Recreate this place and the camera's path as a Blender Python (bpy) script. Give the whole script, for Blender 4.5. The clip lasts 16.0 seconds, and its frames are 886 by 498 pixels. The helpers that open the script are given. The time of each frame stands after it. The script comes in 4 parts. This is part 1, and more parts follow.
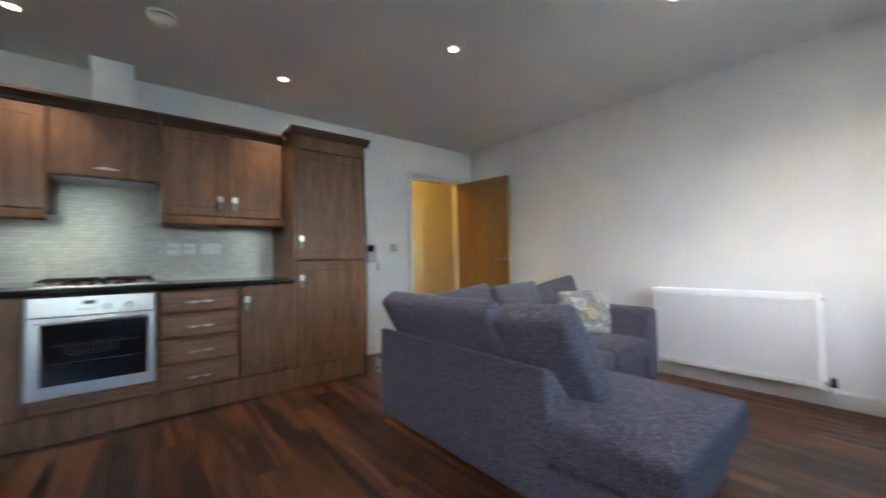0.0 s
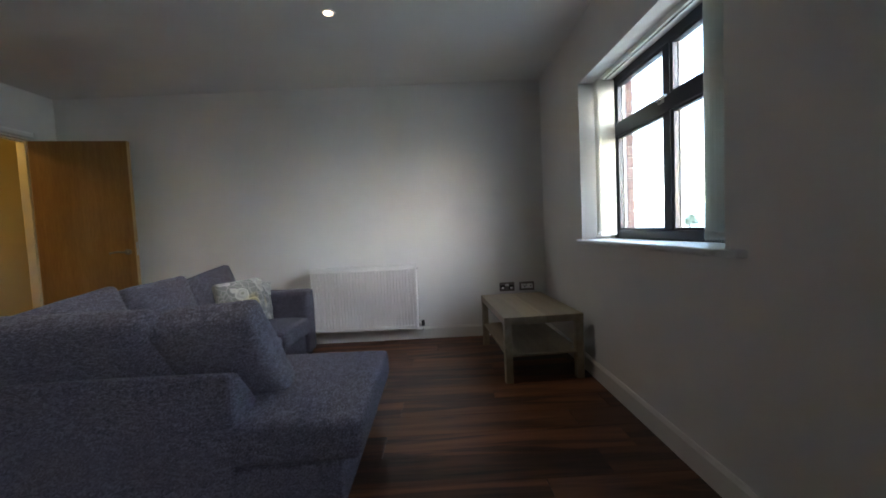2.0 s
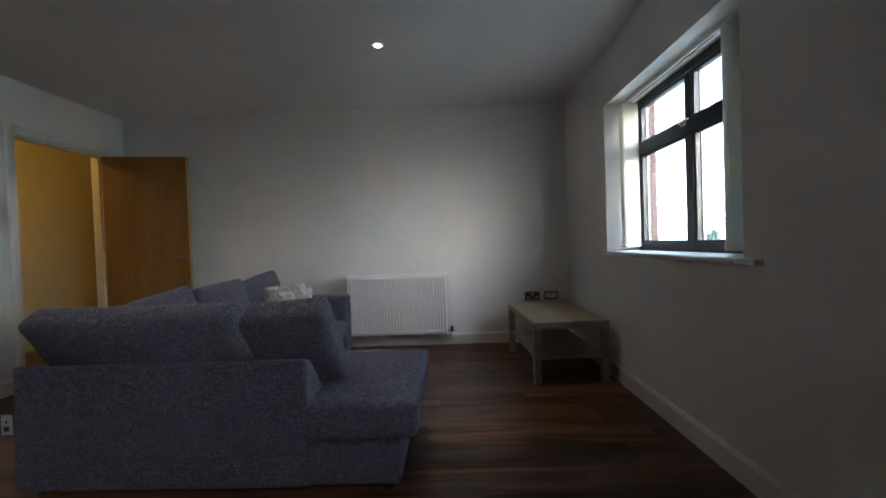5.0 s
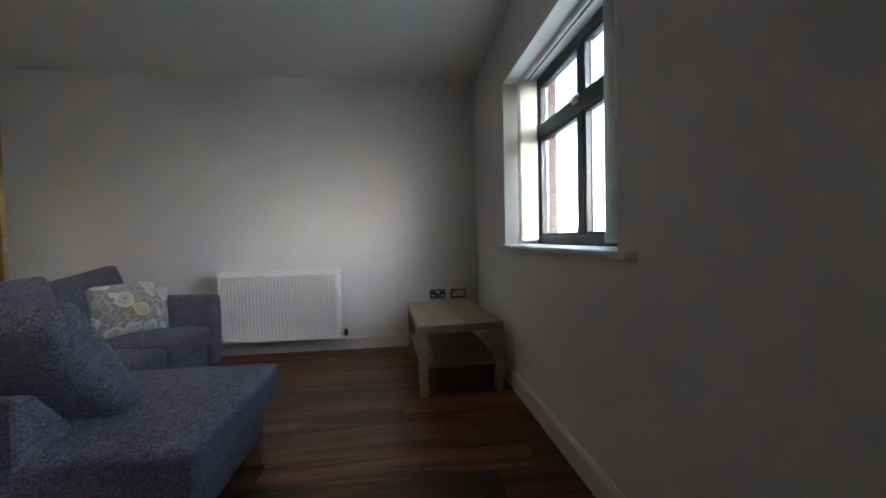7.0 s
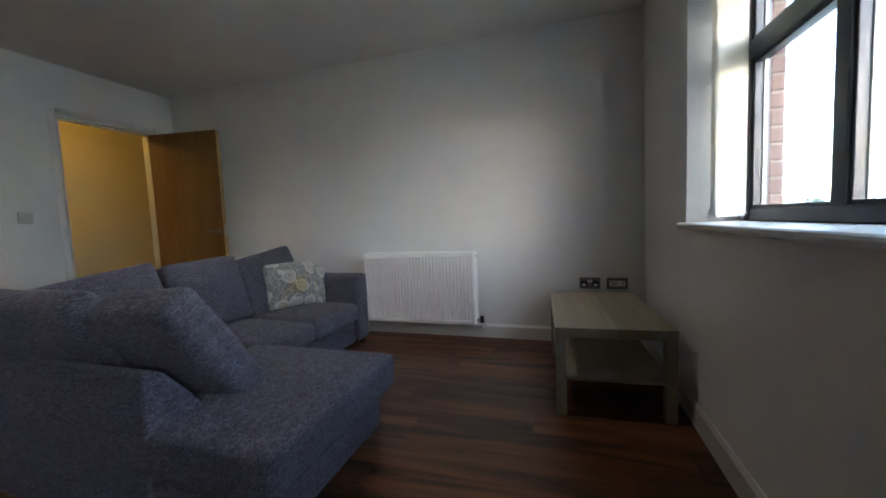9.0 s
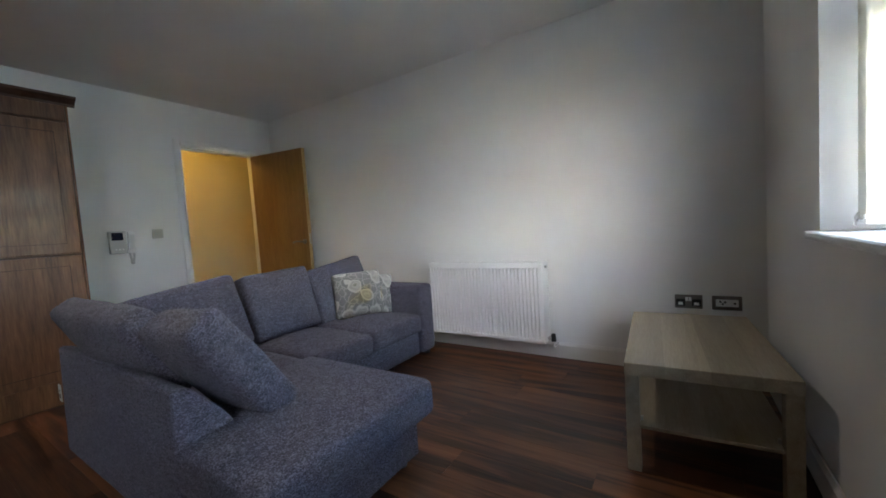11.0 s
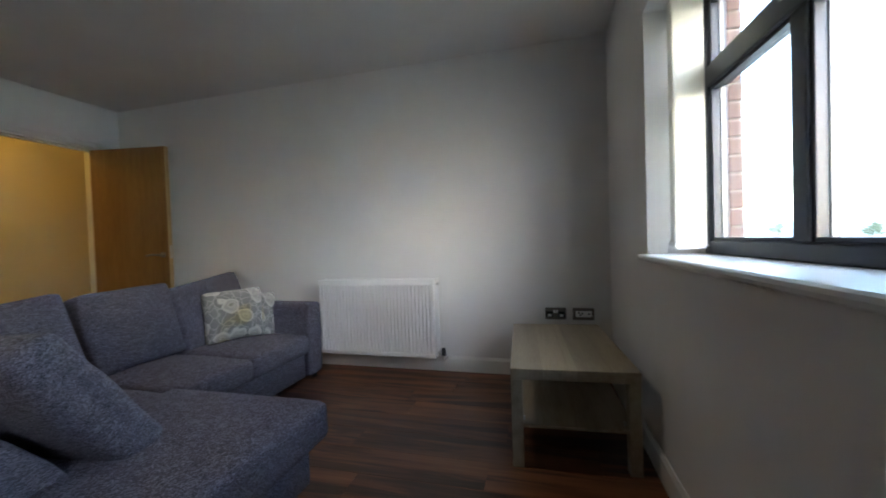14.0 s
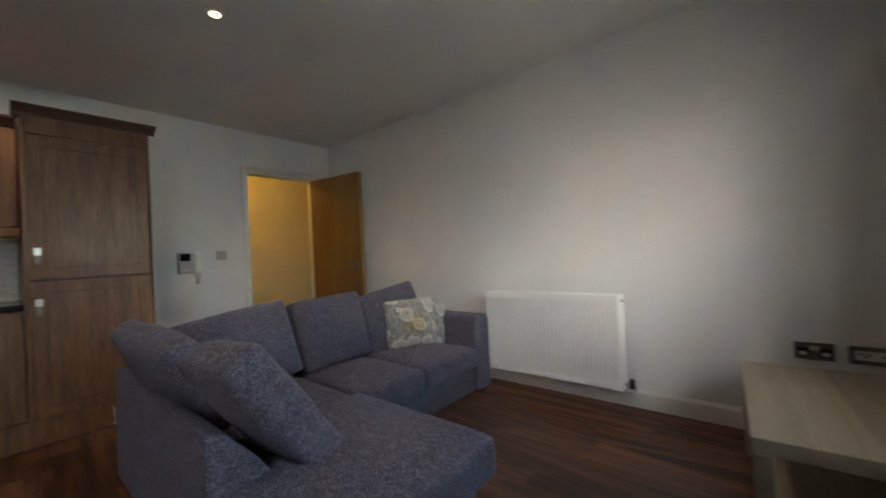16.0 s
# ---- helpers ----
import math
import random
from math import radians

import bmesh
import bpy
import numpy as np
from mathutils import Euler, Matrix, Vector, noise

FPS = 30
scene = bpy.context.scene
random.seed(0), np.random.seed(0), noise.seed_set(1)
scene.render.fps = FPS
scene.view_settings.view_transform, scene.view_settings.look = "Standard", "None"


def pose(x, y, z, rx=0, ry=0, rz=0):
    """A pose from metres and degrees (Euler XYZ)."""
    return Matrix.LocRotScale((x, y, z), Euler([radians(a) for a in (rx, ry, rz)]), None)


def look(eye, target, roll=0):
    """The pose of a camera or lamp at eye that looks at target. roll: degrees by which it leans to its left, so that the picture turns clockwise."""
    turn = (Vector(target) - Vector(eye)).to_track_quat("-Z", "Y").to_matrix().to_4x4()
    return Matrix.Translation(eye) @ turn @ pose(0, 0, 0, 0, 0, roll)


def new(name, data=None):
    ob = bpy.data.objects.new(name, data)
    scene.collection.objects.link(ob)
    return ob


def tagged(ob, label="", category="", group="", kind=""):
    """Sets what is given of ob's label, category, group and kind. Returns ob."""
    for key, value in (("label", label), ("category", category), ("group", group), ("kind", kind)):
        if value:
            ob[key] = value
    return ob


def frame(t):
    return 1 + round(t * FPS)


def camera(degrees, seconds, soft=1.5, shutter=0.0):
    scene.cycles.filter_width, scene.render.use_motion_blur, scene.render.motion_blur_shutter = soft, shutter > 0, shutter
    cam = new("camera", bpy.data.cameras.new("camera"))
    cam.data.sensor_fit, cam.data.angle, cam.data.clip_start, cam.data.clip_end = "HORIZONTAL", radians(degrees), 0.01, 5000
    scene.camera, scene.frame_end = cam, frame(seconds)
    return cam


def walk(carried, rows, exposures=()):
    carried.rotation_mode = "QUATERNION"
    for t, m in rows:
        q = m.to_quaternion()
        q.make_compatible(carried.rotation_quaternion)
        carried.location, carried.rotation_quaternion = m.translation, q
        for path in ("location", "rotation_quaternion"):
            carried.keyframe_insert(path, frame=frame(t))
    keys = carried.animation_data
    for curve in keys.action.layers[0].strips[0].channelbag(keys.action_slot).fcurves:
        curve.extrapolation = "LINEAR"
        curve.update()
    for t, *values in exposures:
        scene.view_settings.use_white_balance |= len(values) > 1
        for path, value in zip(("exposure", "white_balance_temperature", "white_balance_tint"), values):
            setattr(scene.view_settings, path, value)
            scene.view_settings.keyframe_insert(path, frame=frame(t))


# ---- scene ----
# camera and walk
cam = camera(100.1, 16.0, 1.7, 0.5)
PATH = [
    (0, (0.534, 1.164, 1.008), (1.796, 2.714, 1.066), -1.2),
    (0.5, (0.669, 1.139, 1.059), (2.28, 2.324, 1.055), -1.5),
    (1, (0.588, 1.068, 1.041), (2.493, 1.678, 1.031), -2.4),
    (1.5, (0.569, 1.224, 1.046), (2.563, 1.378, 1.021), -4.4),
    (2, (0.43, 1.277, 1.053), (2.427, 1.251, 0.95), -2.7),
    (2.5, (0.244, 1.323, 1.028), (2.243, 1.345, 0.974), -3.0),
    (3, (0.126, 1.372, 1.029), (2.125, 1.425, 0.989), -3.0),
    (5.5, (0.269, 1.418, 1.041), (2.268, 1.468, 1.009), -1.9),
    (6, (0.314, 1.255, 1.035), (2.313, 1.247, 0.97), -2.4),
    (6.5, (0.379, 1.112, 1.002), (2.366, 0.909, 0.897), -1.1),
    (7, (0.588, 0.967, 0.994), (2.573, 0.734, 0.933), -1.3),
    (7.5, (0.657, 1.025, 1.033), (2.652, 0.919, 0.924), -2.1),
    (8, (0.805, 0.989, 1.031), (2.783, 1.246, 0.891), -2.9),
    (8.5, (0.807, 0.859, 1.036), (2.712, 1.441, 0.859), -3.3),
    (9, (0.987, 0.822, 0.997), (2.886, 1.432, 0.846), -2.5),
    (9.5, (1.102, 0.818, 0.995), (2.99, 1.476, 0.939), -3.2),
    (10, (1.226, 0.757, 1.022), (2.991, 1.692, 0.924), -3.7),
    (10.2, (1.257, 0.701, 1.04), (2.945, 1.766, 0.916), -4.3),
    (12.3, (1.232, 0.648, 1.036), (2.933, 1.694, 0.93), -2.6),
    (12.5, (1.212, 0.654, 1.03), (2.941, 1.654, 0.931), -2.3),
    (13, (1.162, 0.659, 1.031), (2.966, 1.521, 0.952), -2.4),
    (13.5, (1.209, 0.688, 1.035), (3.09, 1.366, 0.978), -2.4),
    (14, (1.193, 0.715, 1.029), (3.127, 1.224, 0.986), -1.9),
    (14.5, (1.131, 0.697, 1.029), (3.102, 1.037, 1.01), -1.6),
    (15, (1.222, 0.747, 1.039), (3.133, 1.34, 1.034), -1.3),
    (15.5, (1.249, 0.774, 1.036), (3.0, 1.74, 1.065), -1.7),
    (16, (1.395, 0.823, 1.06), (2.925, 2.11, 1.085), -3.0),
]
EXPOSURES = [(t, stops - 0.02, kelvin + 290, 14) for t, stops, kelvin in (
    (0.0, 5.82, 5850), (0.5, 5.65, 5850), (1.0, 5.6, 5850), (1.5, 5.05, 5850), (2.0, 4.75, 5850), (2.5, 4.7, 5850), (5.5, 4.5, 5850), (7.5, 4.6, 5850),
    (8.0, 4.35, 5850), (9.0, 4.6, 5850), (10.0, 4.78, 5850), (12.5, 5.58, 5850), (13.5, 5.25, 5850), (14.5, 4.33, 5850), (15.0, 4.1, 5850), (15.5, 4.35, 6350), (16.0, 4.9, 6550))]
walk(cam, [(t, look(eye, target, roll)) for t, eye, target, roll in PATH], EXPOSURES)

# daylight: pale sky, and a low sun veiled by cloud that grazes the window wall
SUN_EL, SUN_AZ = radians(10), radians(232)
world = bpy.data.worlds.new("sky")
scene.world = world
world.use_nodes = True
wn = world.node_tree.nodes
wn.clear()
sky = wn.new("ShaderNodeTexSky")
sky.sky_type, sky.sun_disc = "NISHITA", False
sky.sun_elevation, sky.sun_rotation = SUN_EL, SUN_AZ
sky.air_density, sky.dust_density = 1.0, 0.3
sky.ozone_density = 1.3
back = wn.new("ShaderNodeBackground")
back.inputs["Strength"].default_value = 0.15
wout = wn.new("ShaderNodeOutputWorld")
world.node_tree.links.new(sky.outputs[0], back.inputs[0])
world.node_tree.links.new(back.outputs[0], wout.inputs[0])
sun_data = bpy.data.lights.new("sun", "SUN")
sun_data.energy, sun_data.angle, sun_data.color = 0.22, radians(54), (0.94, 0.97, 1.0)
sun = new("sun", sun_data)
az, el = SUN_AZ, SUN_EL
sun.matrix_world = look((20 * math.sin(az) * math.cos(el), 20 * math.cos(az) * math.cos(el), 20 * math.sin(el)), (0, 0, 0))



# ---- materials ----
def material(name, base, rough=0.5, metal=0.0, coat=0.0):
    m = bpy.data.materials.new(name)
    m.use_nodes = True
    b = m.node_tree.nodes["Principled BSDF"]
    b.inputs["Base Color"].default_value = (*base, 1)
    b.inputs["Roughness"].default_value = rough
    b.inputs["Metallic"].default_value = metal
    b.inputs["Coat Weight"].default_value = coat
    return m


def node(m, kind, **values):
    n = m.node_tree.nodes.new(kind)
    for key, value in values.items():
        n.inputs[key.replace("_", " ")].default_value = value
    return n


def link(m, a, b):
    m.node_tree.links.new(a, b)


def bsdf(m):
    return m.node_tree.nodes["Principled BSDF"]


def coords(m, scale=(1, 1, 1), random_shift=False, space="Object"):
    tc = node(m, "ShaderNodeTexCoord")
    mp = node(m, "ShaderNodeMapping")
    mp.inputs["Scale"].default_value = scale
    out = tc.outputs[space]
    if random_shift:
        info = node(m, "ShaderNodeObjectInfo")
        mul = node(m, "ShaderNodeMath")
        mul.operation = "MULTIPLY"
        mul.inputs[1].default_value = 37.0
        add = node(m, "ShaderNodeVectorMath")
        add.operation = "ADD"
        link(m, info.outputs["Random"], mul.inputs[0])
        link(m, out, add.inputs[0])
        link(m, mul.outputs[0], add.inputs[1])
        out = add.outputs[0]
    link(m, out, mp.inputs["Vector"])
    return mp.outputs[0]


def noise_tex(m, vec, scale, detail=4.0, rough=0.55, distortion=0.0):
    n = node(m, "ShaderNodeTexNoise", Scale=scale, Detail=detail, Roughness=rough, Distortion=distortion)
    link(m, vec, n.inputs["Vector"])
    return n.outputs["Fac"]


def ramp(m, fac, stops):
    r = node(m, "ShaderNodeValToRGB")
    while len(r.color_ramp.elements) < len(stops):
        r.color_ramp.elements.new(0.5)
    for e, (at, c) in zip(r.color_ramp.elements, stops):
        e.position, e.color = at, (*c, 1) if len(c) == 3 else c
    link(m, fac, r.inputs[0])
    return r.outputs[0]


def mix(m, fac, a, b, how="MIX"):
    n = node(m, "ShaderNodeMix")
    n.data_type, n.blend_type = "RGBA", how
    if isinstance(fac, float):
        n.inputs[0].default_value = fac
    else:
        link(m, fac, n.inputs[0])
    for slot, v in ((6, a), (7, b)):
        if isinstance(v, tuple):
            n.inputs[slot].default_value = (*v, 1)
        else:
            link(m, v, n.inputs[slot])
    return n.outputs[2]


def bump(m, height, strength=0.3, distance=0.01, under=None):
    n = node(m, "ShaderNodeBump", Strength=strength, Distance=distance)
    link(m, height, n.inputs["Height"])
    if under:
        link(m, under, n.inputs["Normal"])
    link(m, n.outputs[0], bsdf(m).inputs["Normal"])
    return n.outputs[0]


def rough_from(m, fac, low, high):
    n = node(m, "ShaderNodeMapRange")
    n.inputs["To Min"].default_value, n.inputs["To Max"].default_value = low, high
    link(m, fac, n.inputs[0])
    link(m, n.outputs[0], bsdf(m).inputs["Roughness"])


def paint(name, base, rough=0.6, grain=0.25):
    m = material(name, base, rough)
    v = coords(m)
    big = noise_tex(m, v, 1.3, 5)
    dark = tuple(c * 0.93 for c in base)
    link(m, ramp(m, big, [(0.35, dark), (0.7, base)]), bsdf(m).inputs["Base Color"])
    rough_from(m, noise_tex(m, v, 6, 3), rough - 0.08, rough + 0.1)
    bump(m, noise_tex(m, v, 320, 2), grain, 0.0006)
    return m


def wood(name, dark, mid, light, along=(14, 14, 0.9), rough=0.44, coat=0.05, figure=2.4):
    m = material(name, mid, rough, coat=coat)
    v = coords(m, along, True)
    broad = noise_tex(m, v, figure, 6, 0.6, 0.6)
    fine = noise_tex(m, coords(m, tuple(a * 9 for a in along), True), 1.8, 3)
    c = ramp(m, broad, [(0.3, dark), (0.5, mid), (0.72, light)])
    c = mix(m, 0.35, c, ramp(m, fine, [(0.35, dark), (0.65, light)]), "MIX")
    info = node(m, "ShaderNodeObjectInfo")
    tone = ramp(m, info.outputs["Random"], [(0.0, (0.82, 0.82, 0.82)), (1.0, (1.0, 1.0, 1.0))])
    c = mix(m, 1.0, c, tone, "MULTIPLY")
    link(m, c, bsdf(m).inputs["Base Color"])
    rough_from(m, broad, rough - 0.06, rough + 0.12)
    bump(m, fine, 0.15, 0.0008)
    return m


WALL = paint("white_emulsion", (0.82, 0.81, 0.785), 0.62)
CEIL = paint("ceiling_paint", (0.80, 0.785, 0.755), 0.8)
HALL = paint("hall_emulsion", (0.74, 0.66, 0.44), 0.7)
GLOSS = paint("white_gloss_paint", (0.80, 0.79, 0.75), 0.35, 0.1)
SILL = paint("sill_gloss", (0.80, 0.80, 0.79), 0.42, 0.05)
CABINET = wood("walnut_foil", (0.082, 0.034, 0.015), (0.180, 0.080, 0.033), (0.285, 0.136, 0.060), (7, 7, 0.6))
DRAWERS = wood("walnut_foil_across", (0.100, 0.042, 0.018), (0.180, 0.080, 0.033), (0.265, 0.126, 0.056), (0.6, 7, 7))
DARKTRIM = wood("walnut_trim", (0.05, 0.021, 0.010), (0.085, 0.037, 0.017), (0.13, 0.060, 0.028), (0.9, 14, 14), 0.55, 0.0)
DOORWOOD = wood("oak_veneer_door", (0.19, 0.088, 0.018), (0.265, 0.127, 0.029), (0.33, 0.168, 0.044), (9, 9, 0.7), 0.42, 0.1, 1.6)
DOOREDGE = wood("oak_lipping", (0.48, 0.30, 0.12), (0.56, 0.36, 0.15), (0.62, 0.42, 0.19), (14, 14, 0.6), 0.45, 0.05)
BIRCH = wood("birch_effect_foil", (0.27, 0.225, 0.155), (0.37, 0.315, 0.225), (0.44, 0.38, 0.285), (0.8, 14, 14), 0.5, 0.0, 1.6)
BIRCHTOP = wood("birch_effect_staves", (0.27, 0.225, 0.155), (0.37, 0.315, 0.225), (0.44, 0.38, 0.285), (0.8, 14, 14), 0.46, 0.0, 1.6)
sp = node(BIRCHTOP, "ShaderNodeSeparateXYZ")
link(BIRCHTOP, coords(BIRCHTOP, (1, 1.84, 1)), sp.inputs[0])
staves = node(BIRCHTOP, "ShaderNodeValToRGB")
staves.color_ramp.interpolation = "CONSTANT"
for at, tone in ((0.20, 0.82), (0.47, 1.0), (0.74, 0.86)):
    staves.color_ramp.elements.new(at).color = (tone, tone * 0.99, tone * 0.97, 1)
staves.color_ramp.elements[0].color = (0.96, 0.95, 0.93, 1)
staves.color_ramp.elements[-1].color = (0.90, 0.89, 0.87, 1)
link(BIRCHTOP, sp.outputs["Y"], staves.inputs[0])
was = bsdf(BIRCHTOP).inputs["Base Color"].links[0].from_socket
link(BIRCHTOP, mix(BIRCHTOP, 1.0, was, staves.outputs[0], "MULTIPLY"), bsdf(BIRCHTOP).inputs["Base Color"])
PLANK = material("walnut_laminate", (0.1, 0.05, 0.03), 0.3)


def laminate(m):
    """Walnut laminate: long dark heart streaks in red-brown boards, each with its own tone."""
    v = coords(m, (7, 0.6, 1), True)
    broad = noise_tex(m, v, 1.5, 4, 0.55, 0.9)
    fine = noise_tex(m, coords(m, (120, 3.5, 1), True), 1.0, 4)
    info = node(m, "ShaderNodeObjectInfo")
    c = ramp(m, broad, [(0.34, (0.012, 0.006, 0.005)), (0.44, (0.040, 0.017, 0.011)), (0.51, (0.135, 0.054, 0.024)), (0.66, (0.225, 0.096, 0.041))])
    tone = ramp(m, info.outputs["Random"], [(0.0, (0.42, 0.38, 0.38)), (0.4, (0.80, 0.75, 0.72)), (1.0, (1.2, 1.12, 1.05))])
    c = mix(m, 1.0, c, tone, "MULTIPLY")
    c = mix(m, 0.28, c, ramp(m, fine, [(0.35, (0.02, 0.008, 0.005)), (0.7, (0.17, 0.075, 0.04))]))
    link(m, c, bsdf(m).inputs["Base Color"])
    rough_from(m, noise_tex(m, coords(m, (3, 3, 3), True), 2.5, 5), 0.26, 0.42)
    bump(m, fine, 0.12, 0.0006)


laminate(PLANK)
bsdf(PLANK).inputs["Specular IOR Level"].default_value = 0.35
SUBFLOOR = material("dark_joint", (0.012, 0.007, 0.005), 0.8)


def fabric(name, dark, mid, light):
    """Heather weave: short flecks of pale and dark yarn lying across the cloth."""
    m = material(name, mid, 0.92)
    bsdf(m).inputs["Sheen Weight"].default_value = 0.02
    bsdf(m).inputs["Sheen Roughness"].default_value = 0.6
    v = coords(m, (1, 1, 1))
    flecks = noise_tex(m, coords(m, (0.5, 0.5, 1.5)), 300, 2, 0.6)
    cross = noise_tex(m, coords(m, (1.4, 1.4, 0.5)), 300, 2, 0.6)
    slubs = noise_tex(m, coords(m, (0.3, 0.3, 1.0)), 110, 3, 0.6)
    c = ramp(m, flecks, [(0.40, dark), (0.5, mid), (0.62, light)])
    c = mix(m, 0.35, c, ramp(m, cross, [(0.42, dark), (0.60, light)]))
    c = mix(m, 0.16, c, ramp(m, slubs, [(0.42, dark), (0.5, mid), (0.62, light)]))
    c = mix(m, 0.2, c, ramp(m, noise_tex(m, v, 3.5, 3), [(0.3, dark), (0.75, mid)]))
    link(m, c, bsdf(m).inputs["Base Color"])
    b1 = node(m, "ShaderNodeBump", Strength=0.15, Distance=0.05)
    link(m, noise_tex(m, v, 5.5, 3), b1.inputs["Height"])
    bump(m, flecks, 0.55, 0.003, b1.outputs[0])
    return m


TWEED = fabric("grey_tweed", (0.009, 0.009, 0.014), (0.060, 0.058, 0.084), (0.29, 0.28, 0.37))
STEEL = material("brushed_steel", (0.43, 0.43, 0.46), 0.3, 1.0)
sv = coords(STEEL, (2, 2, 160))
rough_from(STEEL, noise_tex(STEEL, sv, 3, 3), 0.3, 0.48)
CHROME = material("satin_chrome", (0.58, 0.57, 0.55), 0.3, 1.0)
NICKEL = material("worn_nickel_plate", (0.22, 0.20, 0.18), 0.38, 1.0)
BLACKGLASS = material("dark_oven_glass", (0.006, 0.007, 0.009), 0.06)
BLACK = material("black_plastic", (0.015, 0.015, 0.016), 0.4)
IRON = material("cast_iron", (0.018, 0.017, 0.016), 0.65)
bump(IRON, noise_tex(IRON, coords(IRON), 400, 2), 0.4, 0.001)
BRASS = material("burner_brass", (0.30, 0.17, 0.07), 0.4, 1.0)
WORKTOP = material("black_laminate_worktop", (0.014, 0.015, 0.018), 0.22)
link(WORKTOP, ramp(WORKTOP, noise_tex(WORKTOP, coords(WORKTOP), 500, 2), [(0.45, (0.008, 0.009, 0.011)), (0.75, (0.06, 0.06, 0.065))]), bsdf(WORKTOP).inputs["Base Color"])
PLASTIC = material("white_plastic", (0.82, 0.82, 0.79), 0.35)
GREYPLASTIC = material("pale_grey_plastic", (0.50, 0.50, 0.48), 0.45)
SWITCHPLATE = material("yellowed_white_plastic", (0.50, 0.49, 0.44), 0.4)
SCREEN = material("dark_blue_screen", (0.01, 0.014, 0.028), 0.12)
RADIATOR = paint("radiator_enamel", (0.88, 0.875, 0.85), 0.32, 0.05)
ANTHRACITE = material("anthracite_frame", (0.016, 0.019, 0.028), 0.45)
SPACER = material("dull_aluminium_spacer", (0.16, 0.16, 0.16), 0.5, 1.0)
bump(ANTHRACITE, noise_tex(ANTHRACITE, coords(ANTHRACITE), 260, 2), 0.08, 0.0005)
BLIND = material("cream_blind_fabric", (0.76, 0.75, 0.71), 0.85)
tr = node(BLIND, "ShaderNodeBsdfTranslucent")
tr.inputs["Color"].default_value = (0.93, 0.92, 0.87, 1)
ms = node(BLIND, "ShaderNodeMixShader")
ms.inputs[0].default_value = 0.7
link(BLIND, bsdf(BLIND).outputs[0], ms.inputs[1])
link(BLIND, tr.outputs[0], ms.inputs[2])
link(BLIND, ms.outputs[0], BLIND.node_tree.nodes["Material Output"].inputs["Surface"])
bump(BLIND, noise_tex(BLIND, coords(BLIND, (1, 1, 0.2)), 420, 2), 0.3, 0.0008)
CHAIN = material("clear_plastic_chain", (0.80, 0.80, 0.77), 0.25)
TILE = material("cream_mosaic_tile", (0.60, 0.59, 0.52), 0.22)
gi = node(TILE, "ShaderNodeNewGeometry")
link(TILE, ramp(TILE, gi.outputs["Random Per Island"], [(0.0, (0.60, 0.585, 0.52)), (1.0, (0.72, 0.70, 0.635))]), bsdf(TILE).inputs["Base Color"])
GROUT = material("pale_grout", (0.56, 0.545, 0.485), 0.85)
GLASS = material("window_glass", (1, 1, 1), 0.0)
bsdf(GLASS).inputs["Transmission Weight"].default_value = 1.0
bsdf(GLASS).inputs["IOR"].default_value = 1.45
MORTAR = material("grey_mortar", (0.17, 0.155, 0.14), 0.9)
BRICK = material("red_brick", (0.22, 0.12, 0.095), 0.9)
bi = node(BRICK, "ShaderNodeObjectInfo")
bc = mix(BRICK, 0.5, ramp(BRICK, bi.outputs["Random"], [(0.0, (0.085, 0.048, 0.043)), (1.0, (0.125, 0.076, 0.068))]),
         ramp(BRICK, noise_tex(BRICK, coords(BRICK, random_shift=True), 40, 4), [(0.3, (0.08, 0.046, 0.042)), (0.7, (0.135, 0.08, 0.072))]))
link(BRICK, bc, bsdf(BRICK).inputs["Base Color"])
bump(BRICK, noise_tex(BRICK, coords(BRICK), 160, 4), 0.6, 0.003)
SOFFIT = paint("grey_soffit_board", (0.33, 0.33, 0.34), 0.6)
GROUND = material("dry_pale_ground", (0.3, 0.3, 0.25), 0.9)
link(GROUND, ramp(GROUND, noise_tex(GROUND, coords(GROUND), 0.08, 6), [(0.3, (0.38, 0.355, 0.27)), (0.7, (0.48, 0.45, 0.36))]), bsdf(GROUND).inputs["Base Color"])
# Leaf greens are paled so the colour carries some distance haze.
LEAF = material("foliage", (0.07, 0.11, 0.04), 0.7)
lg = node(LEAF, "ShaderNodeNewGeometry")
link(LEAF, ramp(LEAF, lg.outputs["Random Per Island"], [(0.0, (0.07, 0.095, 0.05)), (1.0, (0.12, 0.15, 0.085))]), bsdf(LEAF).inputs["Base Color"])
BARK = material("bark", (0.10, 0.075, 0.055), 0.9)
bump(BARK, noise_tex(BARK, coords(BARK, (6, 6, 1)), 8, 4), 0.6, 0.03)


def glow(name, colour, strength):
    m = material(name, colour, 0.5)
    bsdf(m).inputs["Emission Color"].default_value = (*colour, 1)
    bsdf(m).inputs["Emission Strength"].default_value = strength
    return m


# Faint emission takes the place of haze over the far hills.
HAZE_GLOW = glow("haze_glow_hillside", (0.70, 0.80, 0.72), 0.032)
LAMP = glow("lit_lamp_face", (1.0, 0.72, 0.36), 1.2)
HALLLAMP = glow("lit_hall_shade", (1.0, 0.58, 0.16), 0.25)


